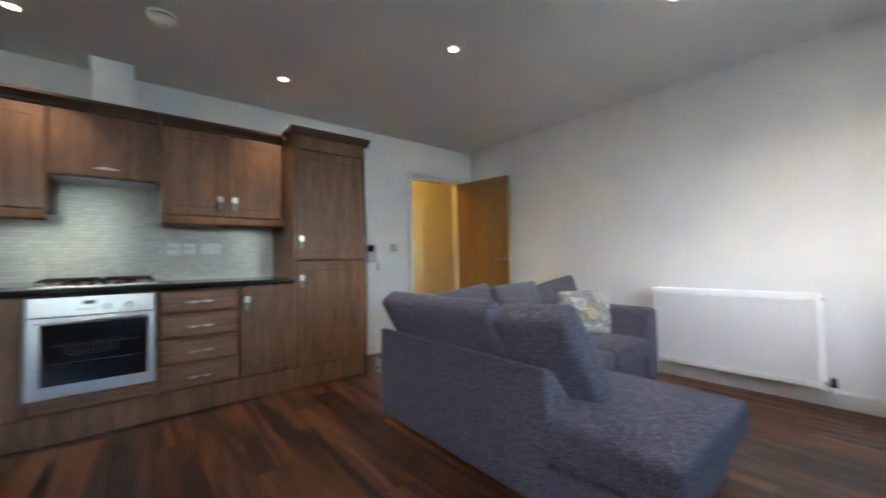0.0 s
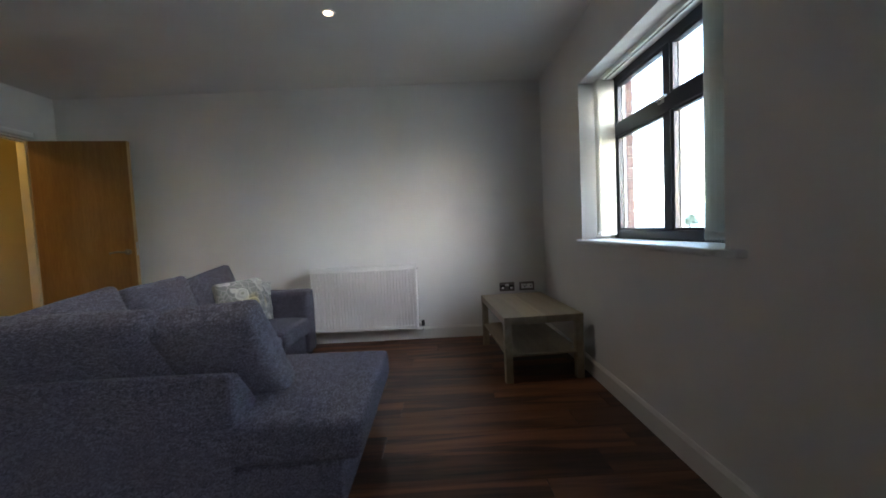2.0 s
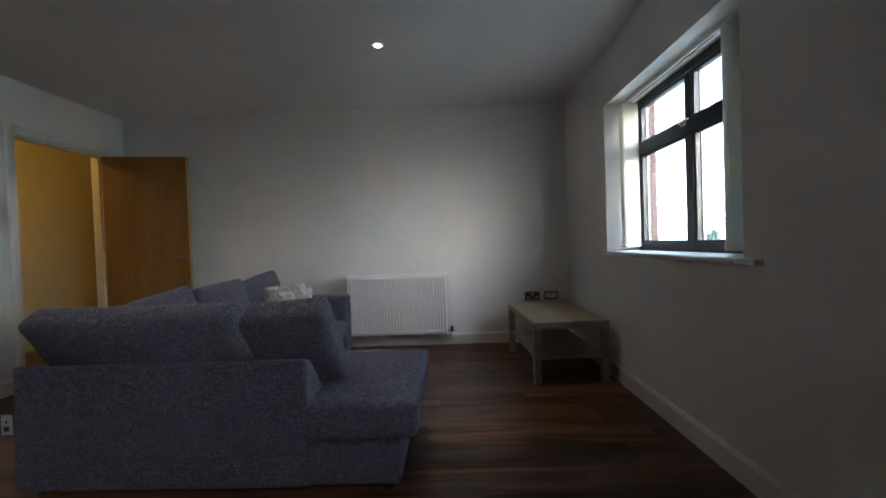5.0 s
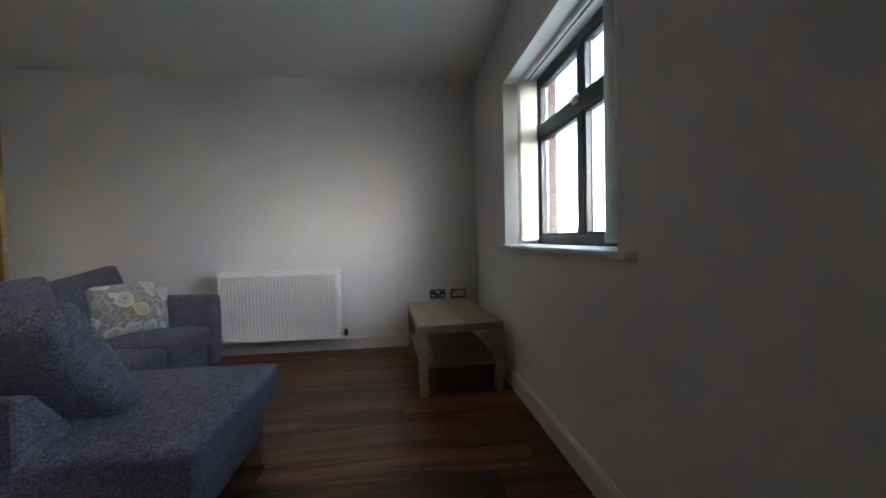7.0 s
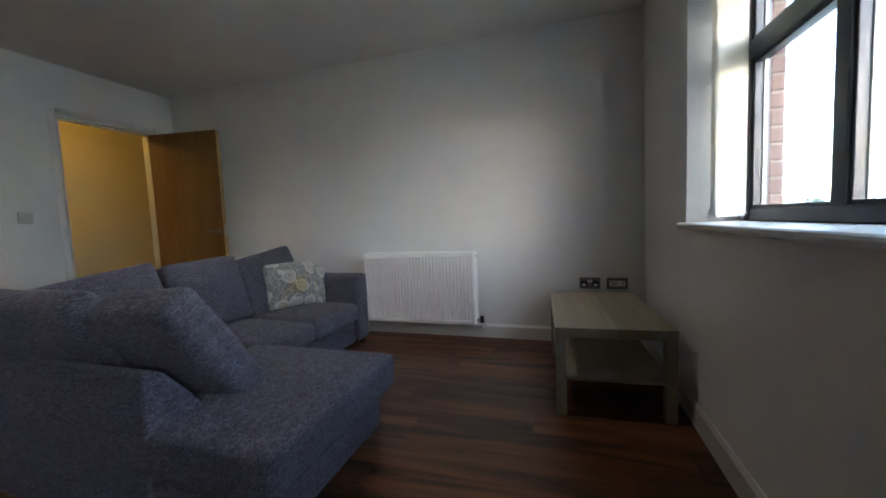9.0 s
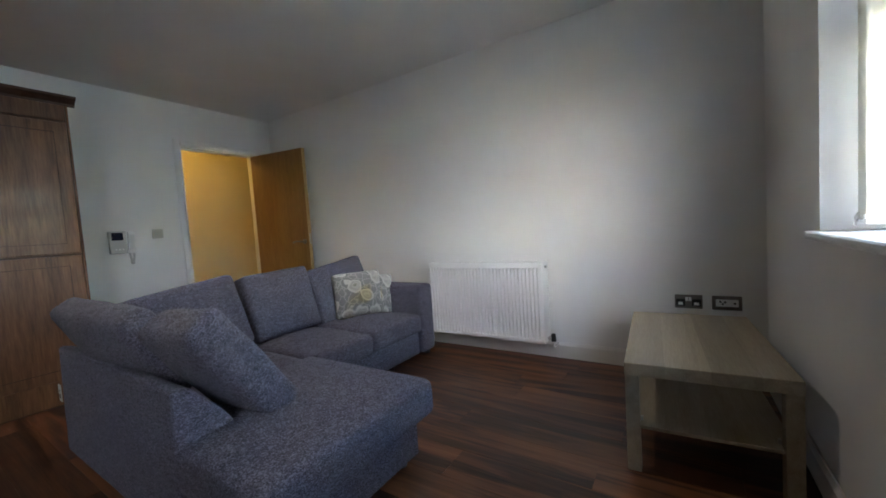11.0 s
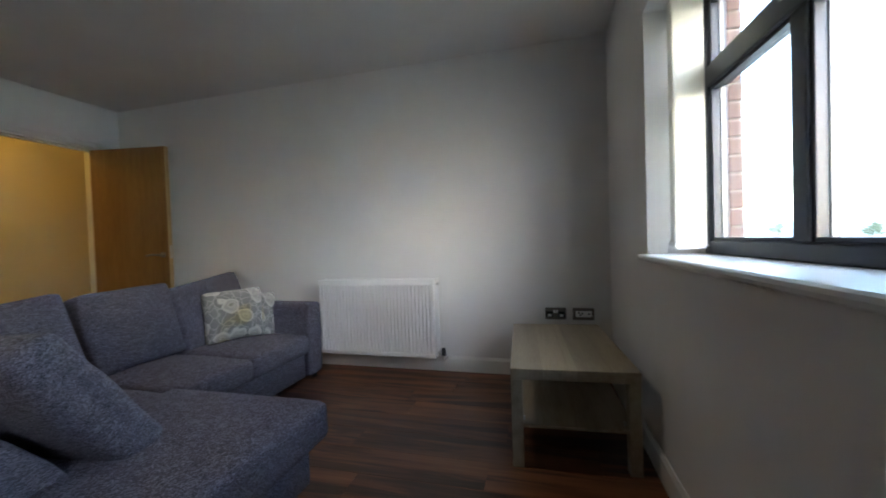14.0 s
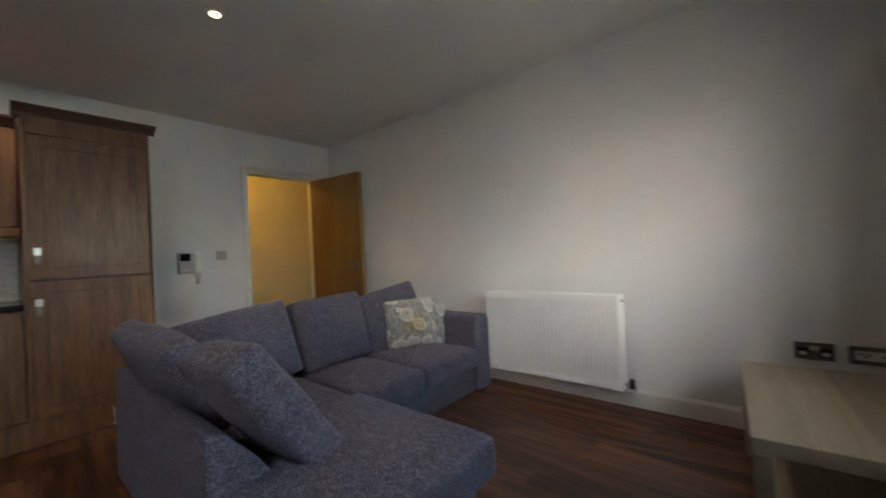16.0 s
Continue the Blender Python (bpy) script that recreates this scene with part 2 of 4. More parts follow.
def floral(name):
    """Printed cloth: pale petals and a few yellow blooms on grey-green."""
    m = material(name, (0.3, 0.3, 0.27), 0.9)
    v = coords(m)
    warp = noise_tex(m, v, 7, 2)
    cell = node(m, "ShaderNodeTexVoronoi", Scale=8.0)
    cell.feature = "SMOOTH_F1"
    cell.inputs["Smoothness"].default_value = 0.25
    add = node(m, "ShaderNodeVectorMath")
    add.operation = "ADD"
    sc = node(m, "ShaderNodeVectorMath")
    sc.operation = "SCALE"
    sc.inputs["Scale"].default_value = 0.16
    nz = node(m, "ShaderNodeTexNoise", Scale=6.0, Detail=2.0)
    link(m, v, nz.inputs["Vector"])
    link(m, nz.outputs["Color"], sc.inputs[0])
    link(m, v, add.inputs[0])
    link(m, sc.outputs[0], add.inputs[1])
    link(m, add.outputs[0], cell.inputs["Vector"])
    petals = ramp(m, cell.outputs["Distance"], [(0.05, (0.30, 0.29, 0.25)), (0.14, (0.52, 0.50, 0.45)), (0.25, (0.40, 0.39, 0.36)), (0.34, (0.47, 0.46, 0.42)), (0.39, (0.62, 0.60, 0.55)), (0.43, (0.60, 0.585, 0.53)), (0.47, (0.25, 0.25, 0.24)), (0.8, (0.28, 0.28, 0.265))])
    vein = node(m, "ShaderNodeTexVoronoi", Scale=17.0)
    vein.feature = "DISTANCE_TO_EDGE"
    link(m, add.outputs[0], vein.inputs["Vector"])
    petals = mix(m, ramp(m, vein.outputs["Distance"], [(0.03, (0.55, 0.55, 0.55)), (0.08, (0.0, 0.0, 0.0))]), petals, (0.55, 0.54, 0.49))
    spot = noise_tex(m, v, 3.2, 1)
    tint = ramp(m, spot, [(0.60, (0.97, 0.97, 1.0)), (0.68, (1.0, 0.88, 0.58))])
    c = mix(m, 1.0, petals, tint, "MULTIPLY")
    link(m, c, bsdf(m).inputs["Base Color"])
    bump(m, noise_tex(m, v, 300, 2), 0.4, 0.001)
    return m


FLORAL = floral("floral_print_cloth")


# ---- mesh helpers ----
def part(name, bm, mat, parent=None, label="", smooth=False):
    me = bpy.data.meshes.new(name)
    bm.to_mesh(me)
    bm.free()
    me.materials.append(mat)
    if smooth:
        me.polygons.foreach_set("use_smooth", [True] * len(me.polygons))
    ob = new(name, me)
    if parent:
        ob.parent = parent
    if label:
        ob["label"] = label
    return ob


def thing(name, label, category, group="", at=(0, 0, 0), rz=0.0):
    ob = new(name)
    ob.empty_display_size = 0.1
    ob.matrix_world = pose(*at, 0, 0, rz)
    return tagged(ob, label, category, group)


def setting(ob, label="", category=""):
    return tagged(ob, label, category, kind="structure")


def add_box(bm, a, b, bevel=0.0, seg=2):
    lo = [min(p, q) for p, q in zip(a, b)]
    hi = [max(p, q) for p, q in zip(a, b)]
    mid = [(p + q) / 2 for p, q in zip(lo, hi)]
    made = bmesh.ops.create_cube(bm, size=1, matrix=Matrix.Translation(mid) @ Matrix.Diagonal((*[q - p for p, q in zip(lo, hi)], 1)))
    if bevel:
        edges = list({e for v in made["verts"] for e in v.link_edges})
        bmesh.ops.bevel(bm, geom=edges, offset=bevel, segments=seg, profile=0.5, affect="EDGES")
    return bm


def box(a, b, bevel=0.0, seg=2):
    return add_box(bmesh.new(), a, b, bevel, seg)


def add_cyl(bm, p, q, r, seg=16, r2=None):
    p, q = Vector(p), Vector(q)
    d = q - p
    m = Matrix.Translation((p + q) / 2) @ d.to_track_quat("Z", "Y").to_matrix().to_4x4()
    bmesh.ops.create_cone(bm, cap_ends=True, segments=seg, radius1=r, radius2=r if r2 is None else r2, depth=d.length, matrix=m)
    return bm


def cyl(p, q, r, seg=16, r2=None):
    return add_cyl(bmesh.new(), p, q, r, seg, r2)


def add_tube(bm, points, r, seg=8):
    """A round bar along a line of points."""
    pts = [Vector(p) for p in points]
    rings = []
    for i, p in enumerate(pts):
        d = (pts[min(i + 1, len(pts) - 1)] - pts[max(i - 1, 0)]).normalized()
        q = d.to_track_quat("Z", "Y")
        rings.append([bm.verts.new(p + q @ Vector((r * math.cos(k * math.tau / seg), r * math.sin(k * math.tau / seg), 0))) for k in range(seg)])
    for a, b in zip(rings, rings[1:]):
        for k in range(seg):
            bm.faces.new((a[k], a[(k + 1) % seg], b[(k + 1) % seg], b[k]))
    bm.faces.new(list(reversed(rings[0])))
    bm.faces.new(rings[-1])
    return bm


def tube(points, r, seg=8):
    return add_tube(bmesh.new(), points, r, seg)


def prism(outline, axis, a, b, bevel=0.0):
    """An outline in the two other axes, pushed along axis from a to b."""
    bm = bmesh.new()
    def at(u, v, w):
        c = [u, v]
        c.insert("xyz".index(axis), w)
        return bm.verts.new(c)
    lo, hi = [at(u, v, a) for u, v in outline], [at(u, v, b) for u, v in outline]
    bm.faces.new(lo)
    bm.faces.new(hi)
    for k in range(len(outline)):
        n = (k + 1) % len(outline)
        bm.faces.new((lo[k], lo[n], hi[n], hi[k]))
    bmesh.ops.recalc_face_normals(bm, faces=bm.faces)
    if bevel:
        bmesh.ops.bevel(bm, geom=list(bm.edges), offset=bevel, segments=2, profile=0.5, affect="EDGES")
    return bm


def pillow(size, radius=0.05, bulge=0.2, thin=2, seed=0, wobble=0.006, cuts=13, pinch=0.0):
    """A stuffed block: rounded edges, swollen along the axis named thin, uneven."""
    bm = bmesh.new()
    bmesh.ops.create_cube(bm, size=2)
    bmesh.ops.subdivide_edges(bm, edges=list(bm.edges), cuts=cuts, use_grid_fill=True)
    half = Vector(size) / 2
    others = [k for k in range(3) if k != thin]
    r = min(radius, *(h * 0.5 for h in half))
    last = (cuts + 1) // 2

    def spread(c, h):
        """Three rings close to the edge, the rest evenly."""
        k = last - round(abs(c) * last)
        inset = (0.0, 0.3 * r, r, 1.7 * r)
        d = h - inset[k] if k < 4 else (h - 1.7 * r) * abs(c) * last / (last - 3)
        return math.copysign(d / h, c)

    for v in bm.verts:
        p = Vector([spread(c, h) for c, h in zip(v.co, half)])
        u, w = p[others[0]], p[others[1]]
        fat = 1 + bulge * ((1 - u * u) * (1 - w * w) * 1.6 - 0.35)
        q = Vector([p[k] * half[k] for k in range(3)])
        core = Vector([max(-half[k] + r, min(half[k] - r, q[k])) for k in range(3)])
        d = q - core
        if d.length > 1e-6:
            q = core + d.normalized() * min(r, max(d.length, r if max(abs(c) for c in v.co) > 0.999 else d.length))
        q[thin] *= fat
        if pinch:
            for k, o in ((others[0], w), (others[1], u)):
                q[k] *= 1 - pinch * (1 - o * o)
        n = noise.noise_vector(q * 6 + Vector((seed * 7.3, seed * 3.1, seed)))
        v.co = q + n * wobble
    return bm


def put(bm, m):
    bmesh.ops.transform(bm, matrix=m, verts=bm.verts)
    return bm


def wall_bm(axis, at, depth, span, height, holes):
    """A wall along axis, from at to at + depth, with openings (a0, a1, z0, z1) right through it."""
    bm = bmesh.new()
    us = sorted({span[0], span[1], *[h[0] for h in holes], *[h[1] for h in holes]})
    for u0, u1 in zip(us, us[1:]):
        mid = (u0 + u1) / 2
        cut = sorted((h[2], h[3]) for h in holes if h[0] < mid < h[1])
        z = height[0]
        for z0, z1 in cut + [(height[1], height[1])]:
            if z0 > z + 1e-4:
                if axis == "x":
                    add_box(bm, (u0, at, z), (u1, at + depth, z0))
                else:
                    add_box(bm, (at, u0, z), (at + depth, u1, z0))
            z = z1
    return bm


# ---- the room ----
X0, X1, Y0, Y1, H = -3.40, 4.03, 0.24, 4.82, 2.44
WIN = (1.755, 3.03, 0.91, 2.03)
REVEAL = (1.755, 3.08, 0.91, 2.03)
WIN2 = (-0.90, 0.183, 0.91, 2.03)
DOOR = (3.02, 3.835, 0.0, 2.04)

setting(part("wall_south", wall_bm("x", Y0 - 0.285, 0.285, (X0, X1), (-0.1, H), [WIN2, REVEAL]), WALL), "white emulsioned window wall", "wall")
setting(part("wall_east", box((X1, Y0 - 0.24, -0.1), (X1 + 0.2, Y1 + 0.13, H)), WALL), "white emulsioned plaster wall", "wall")
setting(part("wall_west", box((X0 - 0.2, Y0 - 0.24, -0.1), (X0, Y1 + 0.13, H)), WALL), "white emulsioned plaster wall", "wall")
setting(part("wall_north", wall_bm("x", Y1, 0.13, (X0, X1), (-0.1, H), [DOOR]), WALL), "white emulsioned wall with a doorway", "wall")
setting(part("ceiling", box((X0 - 0.2, Y0 - 0.24, H), (X1 + 0.2, Y1 + 0.13, H + 0.2)), CEIL), "matt off-white plaster ceiling", "ceiling")

# hall behind the door
HX = 5.70
setting(part("wall_hall_east", box((HX - 0.15, Y1 + 0.13, -0.1), (HX, 6.1, H)), HALL), "cream hallway wall", "wall")
setting(part("wall_hall_south", box((X1 + 0.2, Y1 - 0.02, -0.1), (HX, Y1 + 0.13, H)), HALL), "cream hallway wall", "wall")
setting(part("wall_hall_north", box((0.8, 6.1, -0.1), (HX, 6.25, H)), HALL), "cream hallway wall in warm lamplight", "wall")
setting(part("wall_hall_west", box((0.8, Y1 + 0.13, -0.1), (0.95, 6.1, H)), HALL), "cream hallway wall", "wall")
setting(part("ceiling_hall", box((0.8, Y1 + 0.13, H), (HX, 6.25, H + 0.2)), CEIL), "matt hallway ceiling", "ceiling")

floor = setting(part("floor", box((X0 - 0.2, Y0 - 0.24, -0.12), (X1 + 0.2, 6.25, -0.004)), SUBFLOOR), "dark walnut laminate floor", "floor")
setting(part("floor_hall", box((X1 + 0.2, Y1 - 0.02, -0.12), (HX, 6.25, -0.004)), SUBFLOOR), "dark hallway floor beside the cream walls", "floor")


def skirting(name, a, b, side, h=0.115, t=0.016):
    """A skirting board from a to b along a wall; side points into the room."""
    a, b, s = Vector((*a, 0)), Vector((*b, 0)), Vector((*side, 0))
    bm = bmesh.new()
    prof = [(0, 0), (t, 0), (t, h - 0.018), (t * 0.55, h - 0.006), (t * 0.4, h), (0, h)]
    ends = [[bm.verts.new(p + s * u + Vector((0, 0, z))) for u, z in prof] for p in (a, b)]
    for k in range(len(prof)):
        n = (k + 1) % len(prof)
        bm.faces.new((ends[0][k], ends[0][n], ends[1][n], ends[1][k]))
    bm.faces.new(ends[0])
    bm.faces.new(ends[1])
    bmesh.ops.recalc_face_normals(bm, faces=bm.faces)
    return setting(part(name, bm, GLOSS), "white gloss skirting board", "skirting")


skirting("baseboard_east", (X1, Y0 + 0.017), (X1, Y1 - 0.017), (-1, 0))
skirting("baseboard_south", (X0, Y0), (X1, Y0), (0, 1))
skirting("baseboard_north", (2.115, Y1), (2.98, Y1), (0, -1))
skirting("baseboard_hall", (0.95, 6.1), (HX - 0.15, 6.1), (0, -1))


# ---- doorway and door ----
def door_frame():
    f = setting(thing("door_1", "white painted door frame with moulded architrave", "door frame"))
    f["kind"] = "structure"
    x0, x1, z1 = DOOR[0], DOOR[1], DOOR[3]
    for xa, xb in ((x0, x0 + 0.032), (x1 - 0.032, x1)):
        part("jamb", box((xa, Y1 - 0.005, 0), (xb, Y1 + 0.135, z1 - 0.032), 0.002), GLOSS, f)
    part("head", box((x0, Y1 - 0.005, z1 - 0.032), (x1, Y1 + 0.135, z1), 0.002), GLOSS, f)
    for k, (xa, xb) in enumerate(((x0 + 0.032, x0 + 0.044), (x1 - 0.044, x1 - 0.032))):
        part("stop", box((xa, Y1 + 0.045, 0), (xb, Y1 + 0.075, z1 - 0.044), 0.002), GLOSS, f)
    part("stop", box((x0 + 0.032, Y1 + 0.045, z1 - 0.044), (x1 - 0.032, Y1 + 0.075, z1 - 0.032), 0.002), GLOSS, f)
    w, t = 0.058, 0.018
    prof = [(0, 0), (0.006, -t * 0.55), (0.016, -t), (0.04, -t), (w - 0.006, -t * 0.8), (w, -t * 0.4), (w, 0)]
    left = [(x0 + 0.022 - u, Y1 + v) for u, v in prof]
    right = [(x1 - 0.022 + u, Y1 + v) for u, v in prof]
    part("architrave", prism(left, "z", 0, z1 + 0.036), GLOSS, f)
    part("architrave", prism(right, "z", 0, z1 + 0.036), GLOSS, f)
    part("architrave", prism([(Y1 + v, z1 - 0.022 + u) for u, v in prof], "x", x0 + 0.022, x1 - 0.022), GLOSS, f)
    for z in (0.22, 1.05, 1.84):
        part("hinge", box((x1 - 0.0335, Y1 - 0.003, z), (x1 - 0.031, Y1 + 0.034, z + 0.1), 0.001), BRASS, f, "brass hinge leaf")
    return f


door_frame()


def door_leaf():
    w, t, h = 0.762, 0.044, 1.981
    d = thing("door", "open oak-veneered flush door with a lever handle", "door", at=(DOOR[1] - 0.036, Y1 - 0.006, 0.012), rz=-80.3)
    part("leaf", box((0.006, -t, 0), (w - 0.006, 0, h), 0.002), DOORWOOD, d)
    part("lipping", box((w - 0.006, -t, 0), (w, 0, h), 0.001), DOOREDGE, d, "pale solid-wood edge lipping")
    part("lipping", box((0, -t, 0), (0.006, 0, h), 0.001), DOOREDGE, d, "pale solid-wood edge lipping")
    part("latch_plate", box((w - 0.0005, -t / 2 - 0.012, 0.94), (w + 0.0015, -t / 2 + 0.012, 1.06), 0.0005), CHROME, d, "satin latch plate")
    for side, y in ((-1, -t), (1, 0)):
        hx, hz = w - 0.06, 0.975
        rose = part("rose", cyl((hx, y, hz), (hx, y + side * 0.009, hz), 0.026, 28), NICKEL, d, "round satin handle rose", True)
        pts = [(hx, y + side * 0.005, hz), (hx, y + side * 0.035, hz), (hx - 0.008, y + side * 0.046, hz), (hx - 0.03, y + side * 0.05, hz + 0.002),
               (hx - 0.07, y + side * 0.049, hz + 0.006), (hx - 0.105, y + side * 0.046, hz - 0.001), (hx - 0.125, y + side * 0.044, hz - 0.006)]
        part("lever", tube(pts, 0.0085, 12), NICKEL, d, "curved satin lever", True)
    return d


door_leaf()


# ---- window ----
def window_unit(name, x0, x1, z0, z1):
    w = thing(name, "anthracite framed four-light window with white reveal", "window")
    w["kind"] = "structure"
    yi, yo, f = 0.030, -0.045, 0.055
    mull, trans = x0 + 0.665, 1.668
    def bar(n, a, b):
        return part(n, box(a, b, 0.006, 2), ANTHRACITE, w)
    bar("window_frame", (x0, yo, z0), (x0 + f, yi, z1))
    bar("window_frame", (x1 - f, yo, z0), (x1, yi, z1))
    bar("window_frame", (x0 + f, yo, z0), (x1 - f, yi, z0 + f))
    bar("window_frame", (x0 + f, yo, z1 - f), (x1 - f, yi, z1))
    bar("mullion", (mull - 0.034, yo, z0 + f), (mull + 0.034, yi, trans - 0.042))
    bar("mullion", (mull - 0.03, yo, trans + 0.042), (mull + 0.03, yi, z1 - f))
    bar("transom", (x0 + f, yo, trans - 0.042), (x1 - f, yi + 0.004, trans + 0.042))
    lights = [(x0 + f, mull - 0.034, z0 + f, trans - 0.042), (mull + 0.034, x1 - f, z0 + f, trans - 0.042),
              (x0 + f, mull - 0.03, trans + 0.042, z1 - f), (mull + 0.03, x1 - f, trans + 0.042, z1 - f)]
    for a, b, c, d in lights:
        bead = bmesh.new()
        e = 0.014
        for lo, hi in (((a, 0.0), (a + e, 0)), ((b - e, 0), (b, 0))):
            add_box(bead, (lo[0], -0.006, c), (hi[0], yi - 0.008, d), 0.003)
        for lo, hi in ((c, c + e), (d - e, d)):
            add_box(bead, (a + e, -0.006, lo), (b - e, yi - 0.008, hi), 0.003)
        part("glazing_bead", bead, ANTHRACITE, w)
        spacer = bmesh.new()
        for lo, hi in ((a + 0.004, a + 0.012), (b - 0.012, b - 0.004)):
            add_box(spacer, (lo, -0.030, c + 0.004), (hi, -0.016, d - 0.004))
        part("spacer_bar", spacer, SPACER, w, "dull aluminium glazing spacer")
        pane = part("pane", box((a + 0.001, -0.013, c + 0.001), (b - 0.001, -0.009, d - 0.001)), GLASS, w, "clear glass pane")
        pane.visible_shadow = False
    part("handle_base", box((mull + 0.005, yi + 0.005, trans + 0.008), (mull + 0.055, yi + 0.014, trans + 0.032), 0.004), CHROME, w, "bright window handle plate")
    part("handle", tube([(mull + 0.03, yi + 0.012, trans + 0.02), (mull + 0.03, yi + 0.034, trans + 0.022), (mull + 0.0, yi + 0.036, trans + 0.024), (mull - 0.05, yi + 0.034, trans + 0.026)], 0.007, 10), CHROME, w, "bright lever handle", True)
    return w


window_unit("window_1", WIN[0], WIN[1], 0.938, WIN[3])
window_unit("window_2", WIN2[0], WIN2[1], 0.938, WIN2[3])

setting(part("reveal_lining", box((WIN[1], -0.045, 0.938), (REVEAL[1], 0.027, WIN[3])), WALL), "white plaster return beside the window frame", "reveal")

for w in (REVEAL, WIN2):
    nose = [(0.024, 0.910), (0.272, 0.910), (0.279, 0.915), (0.281, 0.924), (0.278, 0.933), (0.270, 0.938), (0.024, 0.938)]
    sill = prism(nose, "x", w[0], w[1])
    for xa, xb in ((w[0] - 0.10, w[0]), (w[1], w[1] + 0.022)):
        add_box(sill, (xa, 0.24, 0.910), (xb, 0.279, 0.938), 0.005)
    setting(part("window_sill", sill, SILL), "glossy white window board", "window sill")


def blind():
    b = thing("vertical_blind", "cream vertical blind drawn open with chained weights", "blind")
    SLATS = 2.988
    part("headrail", box((WIN[0] + 0.01, 0.095, 2.0), (REVEAL[1] - 0.03, 0.135, 2.03), 0.004), GLOSS, b, "white aluminium headrail")
    part("track_slot", box((WIN[0] + 0.012, 0.109, 1.9985), (REVEAL[1] - 0.032, 0.121, 2.0)), BLACK, b, "dark slot under the rail")
    rng = random.Random(4)
    spots = [(WIN[0] + 0.058 + 0.0150 * k, 36.0 + rng.uniform(-4, 4)) for k in range(13)] + [(SLATS - 0.056, 13.0), (SLATS - 0.040, 3.0), (SLATS - 0.022, -7.0)]
    for n, (x, turn) in enumerate(spots):
        m = pose(x, 0.113, 0, 0, 0, turn)
        bm = bmesh.new()
        n_seg = 6
        rows = [(0.972, 0), (1.5, 0), (1.998, 0)]
        grid = []
        for z, _ in rows:
            grid.append([bm.verts.new((0.004 * math.sin(math.pi * k / n_seg), -0.0635 + 0.127 * k / n_seg, z)) for k in range(n_seg + 1)])
        for r0, r1 in zip(grid, grid[1:]):
            for k in range(n_seg):
                bm.faces.new((r0[k], r0[k + 1], r1[k + 1], r1[k]))
        bmesh.ops.solidify(bm, geom=list(bm.faces), thickness=0.0008)
        part("slat", put(bm, m), BLIND, b, "", True)
        part("bottom_weight", put(box((-0.002, -0.06, 0.962), (0.0045, 0.06, 0.992), 0.001), m), PLASTIC, b, "white slat weight")
    # beaded chain loops between neighbours
    for side in (0.062, -0.062):
        for n in range(len(spots) - 1):
            xa, xb = spots[n][0], spots[n + 1][0]
            if xb - xa > 0.1:
                continue
            turn = radians(spots[n][1])
            pts = []
            for k in range(9):
                s = k / 8
                reach = side + math.copysign(0.010, side) * math.sin(math.pi * s)
                pts.append((xa + (xb - xa) * s - math.sin(turn) * reach, 0.113 + math.cos(turn) * reach, 0.982 - 0.010 * math.sin(math.pi * s)))
            part("chain", tube(pts, 0.0022, 6), CHAIN, b, "clear bead chain", True)
    # spare chain hanging down onto the board
    for n in range(9):
        x = WIN[0] + 0.088 + 0.0120 * n
        pts = [(x, 0.164, 0.998), (x + 0.002, 0.170, 0.975), (x + 0.005, 0.172, 0.955), (x + 0.010, 0.170, 0.972), (x + 0.012, 0.164, 0.996)]
        part("chain", tube(pts, 0.0016, 6), CHAIN, b, "clear bead chain", True)
    for n in range(2):
        x = SLATS - 0.03 + 0.012 * n
        pts = [(x, 0.178, 1.0), (x - 0.01, 0.188, 0.985), (x - 0.012, 0.19, 0.965), (x, 0.186, 0.958)]
        part("chain", tube(pts, 0.0016, 6), CHAIN, b, "clear bead chain", True)
    return b


blind()


